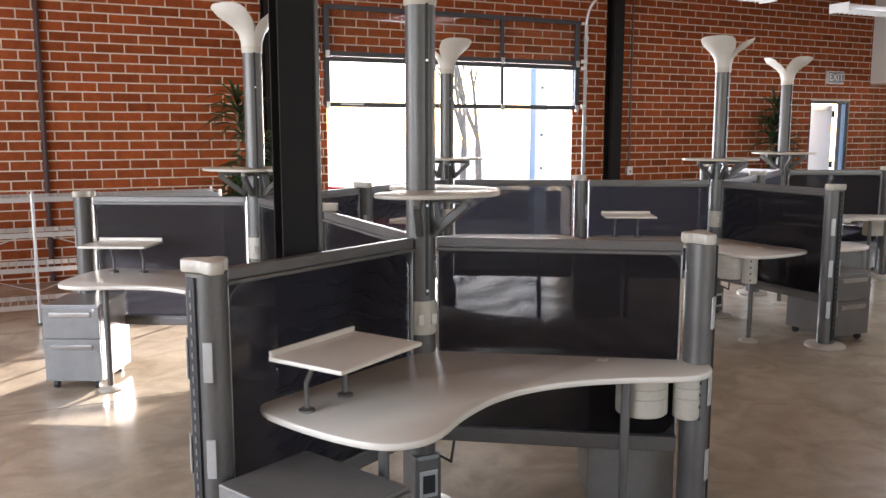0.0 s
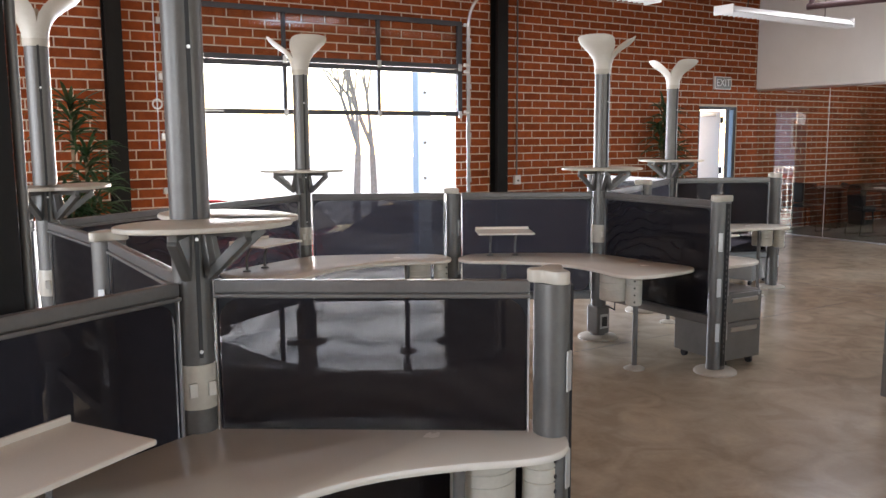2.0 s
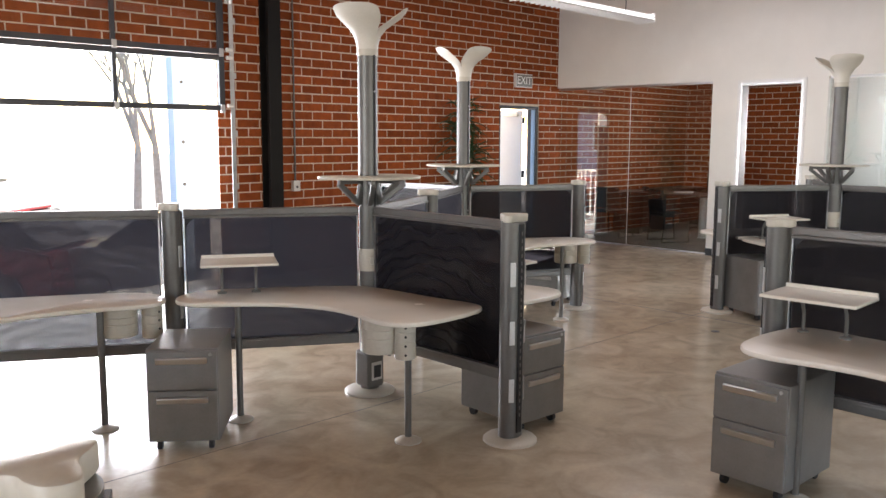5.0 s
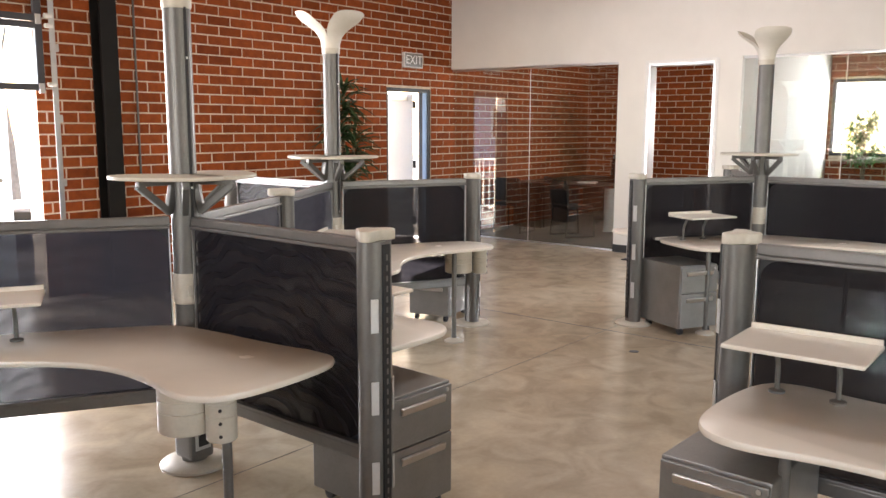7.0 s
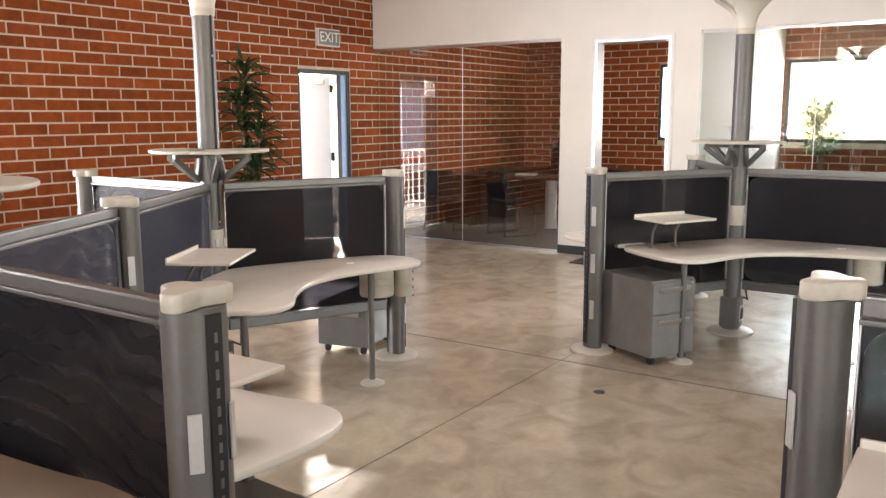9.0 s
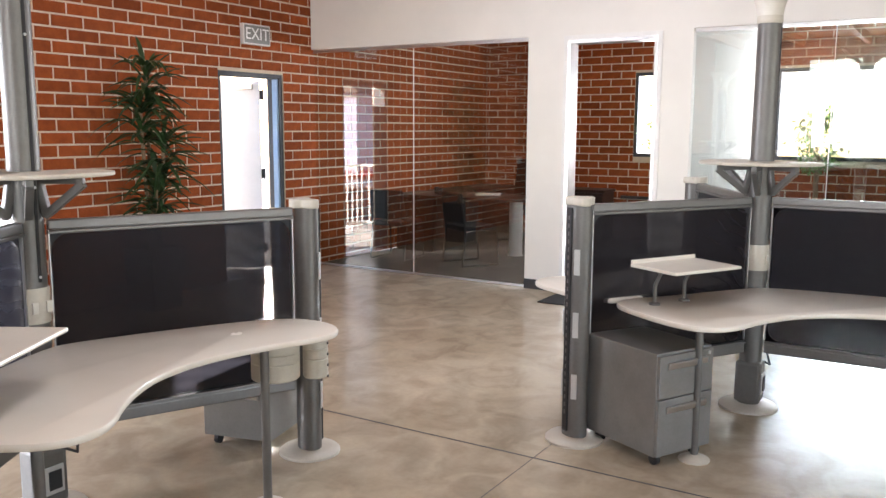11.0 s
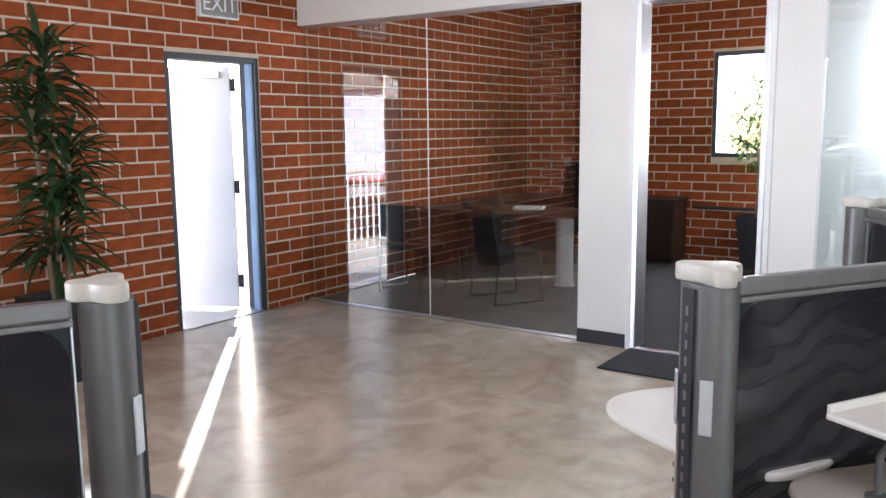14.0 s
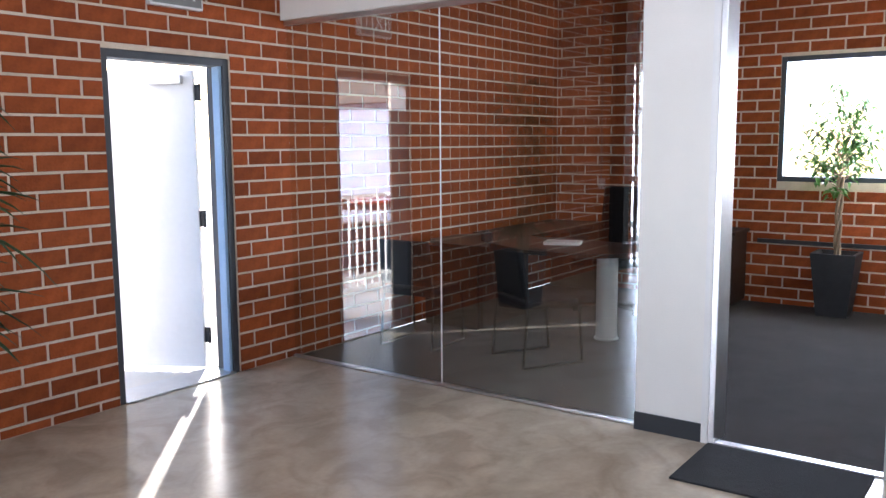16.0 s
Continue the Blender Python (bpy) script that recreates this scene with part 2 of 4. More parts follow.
# ---- mesh helpers ----
def mesh_object(name, bm, mat, smooth=False):
    me = bpy.data.meshes.new(name)
    bm.normal_update()
    bm.to_mesh(me)
    bm.free()
    if smooth:
        for p in me.polygons:
            p.use_smooth = True
        me.set_sharp_from_angle(angle=radians(38))
    me.materials.append(mat)
    return new(name, me)


def part(name, bm, mat, parent, label="", smooth=False):
    """One mesh under a thing or a part."""
    ob = mesh_object(name, bm, mat, smooth)
    ob.parent = parent
    return tagged(ob, label)


def thing(name, m, label, category, group="", kind=""):
    ob = new(name)
    ob.empty_display_size = 0.1
    ob.matrix_world = m
    return tagged(ob, label, category, group, kind)


def box(bm, c, s, bevel=0.0, rz=0.0, rx=0.0, ry=0.0):
    """Adds a box with centre c and size s."""
    v = bmesh.ops.create_cube(bm, size=1.0, matrix=pose(*c, rx, ry, rz) @ Matrix.Diagonal((*s, 1)))["verts"]
    if bevel:
        e = list({e for w in v for e in w.link_edges})
        bmesh.ops.bevel(bm, geom=e, offset=bevel, segments=2, affect="EDGES", profile=0.6)
    return bm


def slab(lo, hi, bevel=0.0):
    c = [(a + b) / 2 for a, b in zip(lo, hi)]
    return box(bmesh.new(), c, [b - a for a, b in zip(lo, hi)], bevel)


def tube(bm, a, b, r1, r2=None, seg=16, caps=True):
    """A straight tube from a to b."""
    a, b = Vector(a), Vector(b)
    m = Matrix.Translation((a + b) / 2) @ (b - a).to_track_quat("Z", "Y").to_matrix().to_4x4()
    bmesh.ops.create_cone(bm, cap_ends=caps, segments=seg, radius1=r1, radius2=r1 if r2 is None else r2, depth=(b - a).length, matrix=m)
    return bm


def lathe(bm, rows, seg=24, at=(0, 0, 0), a0=0.0, a1=360.0):
    """Turns a profile of (radius, height) round z, whole or over a part of the circle."""
    full = a1 - a0 >= 359.9
    n = seg if full else seg + 1
    rings = [[bm.verts.new((at[0] + r * math.cos(radians(a0 + (a1 - a0) * k / seg)), at[1] + r * math.sin(radians(a0 + (a1 - a0) * k / seg)), at[2] + z)) for k in range(n)] for r, z in rows]
    for p, q in zip(rings, rings[1:]):
        for k in range(seg):
            j = (k + 1) % n
            bm.faces.new((p[k], p[j], q[j], q[k]))
    return bm, rings


def closed_lathe(bm, rows, seg=24, at=(0, 0, 0)):
    bm, rings = lathe(bm, rows, seg, at)
    bm.faces.new(rings[0][::-1])
    bm.faces.new(rings[-1])
    return bm


def smooth_outline(points, passes=2):
    """Rounds a closed outline by cutting its corners."""
    p = [Vector(q) for q in points]
    for _ in range(passes):
        p = [q for a, b in zip(p, p[1:] + p[:1]) for q in (a * 0.75 + b * 0.25, a * 0.25 + b * 0.75)]
    return p


def plate(bm, outline, z0, z1, round_edge=0.0):
    """A flat plate with an outline in x and y, with rounded edges above and below."""
    n = len(outline)
    mid = sum((Vector(p[:2]) for p in outline), Vector((0, 0))) / n
    r = round_edge
    levels = [(z0, r), (z0 + r * 0.3, r * 0.3), (z0 + r, 0), (z1 - r, 0), (z1 - r * 0.3, r * 0.3), (z1, r)] if r else [(z0, 0), (z1, 0)]
    rings = []
    for z, inset in levels:
        ring = []
        for k in range(n):
            a, b, c = Vector(outline[k - 1][:2]), Vector(outline[k][:2]), Vector(outline[(k + 1) % n][:2])
            t = (c - a).normalized()
            inward = Vector((-t.y, t.x))
            ring.append(bm.verts.new((*(b + inward * inset), z)))
        rings.append(ring)
    for p, q in zip(rings, rings[1:]):
        for k in range(n):
            bm.faces.new((p[k], p[(k + 1) % n], q[(k + 1) % n], q[k]))
    bm.faces.new(rings[0][::-1])
    bm.faces.new(rings[-1])
    return bm


def strip(bm, points, r, seg=8):
    """A bent round bar through points."""
    for a, b in zip(points, points[1:]):
        tube(bm, a, b, r, seg=seg)
    for p in points[1:-1]:
        bmesh.ops.create_uvsphere(bm, u_segments=seg, v_segments=6, radius=r, matrix=Matrix.Translation(p))
    return bm


# ---- structure ----
WALL_Y, GLASS_X, EAST_X, CEIL = 10.0, 13.02, 17.20, 4.1
DOOR = (11.60, 12.555, 2.165)                 # exit opening: from, to, head
GARAGE = (3.14, 6.805, 2.60)


def structure(name, bm, mat, label="", category=""):
    return tagged(mesh_object(name, bm, mat), label, category, kind="structure")


structure("ground", slab((-60, 10.26, -1.5), (60, 120, -0.9)), M_ASPHALT, "sunlit pale asphalt yard outside the building", "ground")
structure("ground_south", slab((-60, -60, -1.5), (60, 10.26, -0.901)), M_ASPHALT, "pale asphalt ground around the building", "ground")
floor = structure("floor", slab((-5, -5, -0.15), (GLASS_X + 1.2, WALL_Y + 0.25, 0)), M_FLOOR, "polished mottled brown-grey concrete floor", "floor")
structure("office_floor", slab((GLASS_X + 0.06, -5, -0.12), (EAST_X + 0.05, WALL_Y - 0.03, 0.004)), M_CARPET, "dark grey loop-pile office carpet", "carpet")
structure("ceiling", slab((-5.2, -5.2, CEIL), (EAST_X + 1.6, WALL_Y + 0.25, CEIL + 0.2)), M_DECK, "timber roof deck", "ceiling")


def wall_with_openings(name, along, lo, hi, thick0, thick1, top, openings, mat, label):
    """A wall along x or y made of blocks round its openings (from, to, sill, head)."""
    bm = bmesh.new()

    def block(a, b, z0, z1):
        if b - a > 1e-4 and z1 - z0 > 1e-4:
            c, s = ((a + b) / 2, (thick0 + thick1) / 2, (z0 + z1) / 2), (b - a, thick1 - thick0, z1 - z0)
            if along == "y":
                c, s = (c[1], c[0], c[2]), (s[1], s[0], s[2])
            box(bm, c, s)
    at = lo
    for a, b, z0, z1 in sorted(openings):
        block(at, a, 0, top)
        block(a, b, 0, z0)
        block(a, b, z1, top)
        at = b
    block(at, hi, 0, top)
    return structure(name, bm, mat, label, "wall")


N_OPEN = [(GARAGE[0], GARAGE[1], 0, GARAGE[2]), (DOOR[0], DOOR[1], 0, DOOR[2])]
E_OPEN = [(6.10, 7.60, 1.20, 2.38), (3.7, 5.70, 1.20, 2.38)]
wall_north = wall_with_openings("wall_north", "x", -5.2, EAST_X + 0.25, WALL_Y, WALL_Y + 0.25, CEIL, N_OPEN, M_MORTAR, "red brick wall with pale mortar joints")
wall_east = wall_with_openings("wall_east", "y", -5.2, WALL_Y, EAST_X, EAST_X + 0.25, CEIL, E_OPEN, M_MORTAR, "red brick office wall with pale mortar joints")
wall_with_openings("wall_partition", "y", -5, WALL_Y - 0.012, GLASS_X, GLASS_X + 0.15, CEIL,
                   [(7.25, WALL_Y - 0.012, 0, 2.47), (5.96, 6.835, 0, 2.425), (2.4, 5.655, 0.0, 2.47)], M_PAINT, "cream-white painted partition with glazed openings")
structure("wall_office", slab((GLASS_X + 0.15, 5.74, 0.0), (EAST_X - 0.012, 5.90, CEIL)), M_PAINT, "white painted office dividing wall", "wall")
wall_with_openings("wall_west", "y", -5.2, WALL_Y, -5.2, -5, CEIL, [(-1.4, 7.4, 0.8, 3.5)], M_PAINT, "white painted side wall with a wide window")
# south opening is assumed, cut only to let the fill in
wall_with_openings("wall_south", "x", -5, EAST_X, -5.2, -5, CEIL, [(1.1, 10.9, 0.8, 3.3)], M_PAINT, "unseen white wall with a wide opening added for fill light")
structure("office_ceiling", slab((GLASS_X + 0.15, -5, 2.9), (EAST_X - 0.012, 5.74, 2.96)), M_PAINT, "white office ceiling", "ceiling")
structure("baseboard", slab((GLASS_X - 0.012, 6.873, 0), (GLASS_X - 0.001, 7.25, 0.1)), M_VINYL, "black vinyl base on the white pier", "baseboard")
structure("baseboard", slab((GLASS_X - 0.012, 5.655, 0), (GLASS_X - 0.001, 5.924, 0.1)), M_VINYL, "black vinyl base on the white pier", "baseboard")


# ---- workstations ----
ARM = 1.22
TOP, CAPZ, DESKZ = 1.225, 1.25, 0.73


def at(x, y, deg=0.0):
    return pose(x, y, 0, 0, 0, deg)


def step(p, deg, length=ARM):
    return (p[0] + length * math.cos(radians(deg)), p[1] + length * math.sin(radians(deg)))


def base_disc(parent, r=0.15):
    part("base_disc", closed_lathe(bmesh.new(), [(r, 0.0), (r, 0.012), (r * 0.93, 0.022), (0.07, 0.03)], 32), M_CREAM, parent, "pale grey round floor plate", True)


def lamp_petal(parent, z, turn):
    """One scooped uplight petal leaning outwards over a desk."""
    prof = [(0.066, 0.0, 62), (0.070, 0.05, 62), (0.084, 0.10, 60), (0.118, 0.145, 56), (0.165, 0.18, 50), (0.212, 0.212, 43), (0.243, 0.245, 37), (0.256, 0.275, 33)]
    n = 14
    rings = {}
    bm = bmesh.new()
    for side, thick in (("out", 0.0), ("in", -0.007)):
        rings[side] = []
        for k, (r, h, half) in enumerate(prof):
            row = []
            for j in range(n + 1):
                u = 2 * j / n - 1
                a = radians(turn + half * u)
                lift = -0.018 * abs(u) ** 4 if k == len(prof) - 1 else 0.0
                row.append(bm.verts.new(((r + thick) * math.cos(a), (r + thick) * math.sin(a), z + h + lift)))
            rings[side].append(row)
    for side in ("out", "in"):
        for p, q in zip(rings[side], rings[side][1:]):
            for j in range(n):
                bm.faces.new((p[j], p[j + 1], q[j + 1], q[j]))
    for k in (0, len(prof) - 1):
        for j in range(n):
            bm.faces.new((rings["out"][k][j], rings["out"][k][j + 1], rings["in"][k][j + 1], rings["in"][k][j]))
    for j in (0, n):
        for k in range(len(prof) - 1):
            bm.faces.new((rings["out"][k][j], rings["out"][k + 1][j], rings["in"][k + 1][j], rings["in"][k][j]))
    bmesh.ops.recalc_face_normals(bm, faces=bm.faces)
    return part("lamp_shell", bm, M_FROST, parent, "frosted cream uplight petal", True)


def pole_shelf(parent, turn, z=1.405):
    """Oval shelf plate beside the pole on a pierced triangular bracket."""
    n = 32
    outline = [(0.17 + 0.165 * math.cos(2 * math.pi * k / n), 0.27 * math.sin(2 * math.pi * k / n)) for k in range(n)]
    bm = plate(bmesh.new(), outline, z, z + 0.018, 0.006)
    bmesh.ops.transform(bm, matrix=pose(0, 0, 0, 0, 0, turn), verts=bm.verts)
    sh = part("shelf", bm, M_CREAM, parent, "cream oval shelf plate", True)
    for off in (-28, 28):
        bm = bmesh.new()
        pts = [(0.058, z - 0.016), (0.235, z - 0.016), (0.235, z - 0.035), (0.085, z - 0.155), (0.058, z - 0.155)]
        # three bars make the open triangle
        for a, b in ((0, 1), (2, 3), (3, 0)):
            p, q = Vector((pts[a][0], 0, pts[a][1])), Vector((pts[b][0], 0, pts[b][1]))
            d = q - p
            box(bm, ((p.x + q.x) / 2, 0, (p.z + q.z) / 2), (d.length + 0.02, 0.03, 0.032), 0.005, 0, 0, -math.degrees(math.atan2(d.z, d.x)))
        bmesh.ops.transform(bm, matrix=pose(0, 0, 0, 0, 0, turn + off), verts=bm.verts)
        part("shelf_bracket", bm, M_POLE, sh, "grey triangular shelf bracket")


def tall_pole(name, p, over, height=2.20):
    """Tall round services pole: foot, socket collar, and a shelf and uplight petal over each desk."""
    ob = thing(name, at(*p), "tall grey metal workstation pole with cream uplight petals and oval shelves", "pole", "workstation poles")
    base_disc(ob, 0.165)
    part("shaft", closed_lathe(bmesh.new(), [(0.062, 0.02), (0.062, height)], 28), M_POLE, ob, "satin grey tube", True)
    part("socket_collar", closed_lathe(bmesh.new(), [(0.0655, 0.81), (0.0672, 0.82), (0.0672, 0.945), (0.0655, 0.955)], 28), M_CREAM, ob, "cream socket collar", True)
    for s in (-0.03, 0.03):
        part("outlet_slot", slab((s - 0.012, -0.0705, 0.855), (s + 0.012, -0.060, 0.90)), M_FROST, ob, "cream socket face")
    part("foot_box", box(bmesh.new(), (0, 0, 0.16), (0.13, 0.145, 0.24), 0.02), M_POLE, ob, "grey cable entry box")
    part("port_frame", box(bmesh.new(), (0, -0.074, 0.15), (0.085, 0.008, 0.12), 0.003), M_SATIN, ob, "pale port frame")
    part("cable_port", slab((-0.028, -0.083, 0.11), (0.028, -0.077, 0.19)), M_DARK, ob, "dark cable port")
    part("slot_strip", slab((-0.006, -0.0655, 0.98), (0.006, -0.058, height - 0.02)), M_DARK, ob, "dark slotted channel")
    part("data_cable", strip(bmesh.new(), [(0.05, -0.06, 0.27), (0.10, -0.09, 0.24), (0.13, -0.06, 0.32), (0.12, -0.02, 0.42), (0.07, 0.0, 0.46)], 0.006, 6), M_DARK, ob, "thin black cable loop", True)
    for z in (1.0, 1.36, 1.95):
        part("rivet", tube(bmesh.new(), (0.0, -0.062, z), (0.0, -0.068, z), 0.006, seg=8), M_ALU, ob)
    part("lamp_neck", closed_lathe(bmesh.new(), [(0.0635, height - 0.03), (0.068, height - 0.02), (0.068, height + 0.01), (0.062, height + 0.03), (0.045, height + 0.04)], 28), M_CREAM, ob, "pale lamp neck", True)
    part("lamp_socket", closed_lathe(bmesh.new(), [(0.03, height + 0.03), (0.03, height + 0.15), (0.02, height + 0.17)], 16), M_CREAM, ob, "pale lamp socket", True)
    for a in over:
        pole_shelf(ob, a)
        lamp_petal(ob, height - 0.01, a)
    return ob


def post(name, p, turn, foot=True, label="grey aluminium screen post with a pale cap"):
    """Half-height end post: oval extrusion, dark slotted spine, pale shaped cap."""
    ob = thing(name, at(*p, turn), label, "post", "screen posts")
    if foot:
        base_disc(ob, 0.15)
    n = 24
    oval = [(0.075 * math.cos(2 * math.pi * k / n), 0.058 * math.sin(2 * math.pi * k / n)) for k in range(n)]
    part("shaft", plate(bmesh.new(), oval, 0.02, CAPZ - 0.03), M_POLE, ob, "grey aluminium extrusion", True)
    bm = slab((-0.018, -0.0655, 0.06), (0.018, -0.05, CAPZ - 0.04))
    part("spine", bm, M_DARK, ob, "dark slotted spine")
    bm = bmesh.new()
    for k in range(26):
        box(bm, (0, -0.066, 0.16 + k * 0.04), (0.008, 0.003, 0.022))
    tagged(part("slotted_strip", bm, M_RAIL, ob, "strip pierced with tiny slots"), kind="stuff")
    for z in (0.30, 0.62, 0.94):
        part("cover_clip", box(bmesh.new(), (0.05, -0.048, z), (0.03, 0.006, 0.13), 0.002, 35), M_SATIN, ob, "pale grey cover clip")
        part("cover_clip", box(bmesh.new(), (-0.05, -0.048, z), (0.03, 0.006, 0.13), 0.002, -35), M_SATIN, ob, "pale grey cover clip")
    outline = smooth_outline([(0.66 * x, 0.66 * y) for x, y in ((-0.135, -0.01), (-0.115, -0.07), (-0.06, -0.065), (0.0, -0.045), (0.06, -0.065), (0.115, -0.07), (0.135, -0.01), (0.095, 0.035), (0.055, 0.055), (0.05, 0.105), (0.0, 0.125), (-0.05, 0.105), (-0.055, 0.055), (-0.095, 0.035))], 2)
    part("cap", plate(bmesh.new(), outline, CAPZ - 0.03, CAPZ + 0.012, 0.006), M_CREAM, ob, "pale grey moulded cap", True)
    return ob


def screen(name, a, b, inset_a=0.07, inset_b=0.07):
    """Screen between two uprights: grooved top and bottom rails, a fabric panel with rounded corners."""
    a, b = Vector(a), Vector(b)
    d = (b - a).normalized()
    a2, b2 = a + d * inset_a, b - d * inset_b
    w = (b2 - a2).length
    mid = (a2 + b2) / 2
    ob = thing(name, at(mid.x, mid.y, math.degrees(math.atan2(d.y, d.x))), "dark blue-grey stretched fabric screen with grey aluminium rails", "screen", "workstation screens")
    bm = bmesh.new()
    box(bm, (0, 0, TOP - 0.022), (w, 0.036, 0.044), 0.008)
    box(bm, (0, 0, TOP - 0.05), (w, 0.052, 0.014), 0.004)
    part("top_rail", bm, M_RAIL, ob, "grooved grey top rail")
    bm = bmesh.new()
    box(bm, (0, 0, 0.395), (w, 0.052, 0.014), 0.004)
    box(bm, (0, 0, 0.36), (w, 0.036, 0.055), 0.008)
    part("bottom_rail", bm, M_RAIL, ob, "grooved grey bottom rail")
    z0, z1, r = 0.405, TOP - 0.06, 0.075
    h = w / 2 - 0.012
    pts = []
    for cx, cz, s in ((h - r, z0 + r, -90), (h - r, z1 - r, 0), (-h + r, z1 - r, 90), (-h + r, z0 + r, 180)):
        pts += [(cx + r * math.cos(radians(s + k * 18)), cz + r * math.sin(radians(s + k * 18))) for k in range(6)]
    for side in (-0.007, 0.007):
        bm = bmesh.new()
        bm.faces.new([bm.verts.new((x, side + 0.0, z)) for x, z in pts])
        part("fabric", bm, M_SCREEN, ob, "dark see-through screen fabric")
    bm = bmesh.new()                     # frame filling the corners round the fabric
    ring_in = [bm.verts.new((x, 0, z)) for x, z in pts]
    ring_out = []
    for x, z in pts:
        ring_out.append(bm.verts.new((math.copysign(w / 2 - 0.001, x) if abs(x) > h - r - 1e-6 else x, 0, (z1 + 0.012 if z > 0.8 else z0 - 0.008))))
    for k in range(len(pts)):
        j = (k + 1) % len(pts)
        try:
            bm.faces.new((ring_in[k], ring_in[j], ring_out[j], ring_out[k]))
        except ValueError:
            pass
    geo = bmesh.ops.solidify(bm, geom=bm.faces[:], thickness=0.01)
    part("screen_frame", bm, M_FRAME, ob, "dark grey panel frame")
    for side in (-1, 1):
        part("edge_strip", box(bmesh.new(), (side * (w / 2 - 0.004), 0, 0.8), (0.006, 0.03, 0.78), 0.002), M_ALU, ob, "bright aluminium edge strip")
    return ob


DESK_SHAPE = [(-0.08, -0.14), (-0.62, -0.41), (-0.80, -0.46), (-0.91, -0.57), (-0.83, -0.80), (-0.70, -1.03), (-0.59, -1.11), (-0.45, -1.09), (-0.28, -0.93), (-0.05, -0.80),
              (0.22, -0.78), (0.48, -0.85), (0.70, -0.95), (0.83, -0.93), (0.91, -0.81), (0.91, -0.66), (0.85, -0.55), (0.64, -0.41), (0.08, -0.14)]


def desk(name, p, axis, mirror=False, tray=True, cups=True, label="pale laminate boomerang desk with slim metal legs"):
    """Corner worktop hung between two screens; axis is the way it faces."""
    f = -1 if mirror else 1
    rot = axis + 90
    ob = thing(name, at(*p, rot), label, "desk", "corner desks")
    outline = smooth_outline([(f * x, y) for x, y in (DESK_SHAPE if f > 0 else DESK_SHAPE[::-1])], 2)
    part("worktop", plate(bmesh.new(), outline, DESKZ - 0.028, DESKZ, 0.010), M_DESK, ob, "pale laminate worktop", True)
    for x, y in ((0.53, -0.76), (-0.53, -0.82)):
        bm = tube(bmesh.new(), (f * x, y, 0.02), (f * x, y, DESKZ - 0.03), 0.019, seg=16)
        lg = part("leg", bm, M_POLE, ob, "slim grey tubular leg", True)
        part("leg_foot", closed_lathe(bmesh.new(), [(0.075, 0), (0.075, 0.008), (0.06, 0.016), (0.022, 0.03)], 24, (f * x, y, 0)), M_CREAM, lg, "pale round foot", True)
    bm = strip(bmesh.new(), [(0, -0.05, DESKZ - 0.06), (f * 0.5, -0.36, DESKZ - 0.06)], 0.018)
    strip(bm, [(0, -0.05, DESKZ - 0.06), (-f * 0.5, -0.36, DESKZ - 0.06)], 0.018)
    part("support_arm", bm, M_DARK, ob, "dark support arm under the top", True)
    if cups:
        for (x, y, r, hh) in (((0.66, -0.70, 0.105, 0.165), (0.82, -0.79, 0.056, 0.185)) if f > 0 else ((-0.37, -0.82, 0.105, 0.185), (-0.52, -0.84, 0.058, 0.21))):
            zt = DESKZ - 0.045
            dr = part("drum_drawer", closed_lathe(bmesh.new(), [(r - 0.006, zt - hh), (r, zt - hh + 0.006), (r, zt - hh * 0.55), (r - 0.004, zt - hh * 0.53), (r, zt - hh * 0.51), (r, zt - hh * 0.30), (r - 0.004, zt - hh * 0.28), (r, zt - hh * 0.26), (r, zt)], 28, (f * x, y, 0)), M_CREAM, ob, "cream round swivel drawer", True)
            part("hanger", tube(bmesh.new(), (f * x, y, zt), (f * x, y, DESKZ - 0.028), r * 0.45, seg=14), M_DARK, dr, "dark hanger hub", True)
            if r < 0.08:
                for k in range(4):
                    a = radians(-70)
                    c = Vector((f * x + r * math.cos(a), y + r * math.sin(a), zt - 0.03 - k * 0.05))
                    part("rivet", tube(bmesh.new(), c, c + Vector((math.cos(a), math.sin(a), 0)) * 0.004, 0.007, seg=8), M_DARK, dr, "dark button")
    return ob


def tray(p, axis, mirror=False):
    """Small raised shelf tray on two bent stems, standing on the desk."""
    f = -1 if mirror else 1
    base = at(*p, axis + 90) @ pose(f * -0.57, -0.66, DESKZ, 0, 0, f * 31)
    ob = thing("desk_tray", base, "pale raised desk tray with a back lip on bent stems", "tray", "desk trays")
    part("tray_plate", box(bmesh.new(), (0, 0, 0.20), (0.44, 0.31, 0.016), 0.007), M_DESK, ob, "pale laminate plate")
    part("back_lip", box(bmesh.new(), (0, 0.15, 0.216), (0.43, 0.012, 0.022), 0.004), M_DESK, ob, "low back lip")
    for x in (-0.10, 0.10):
        bm = strip(bmesh.new(), [(x, 0.10, 0.0), (x, 0.10, 0.10), (x, 0.06, 0.17), (x, 0.0, 0.193)], 0.009)
        closed_lathe(bm, [(0.028, 0), (0.028, 0.008), (0.012, 0.014)], 16, (x, 0.10, 0))
        part("stem", bm, M_POLE, ob, "bent metal stem", True)
    return ob


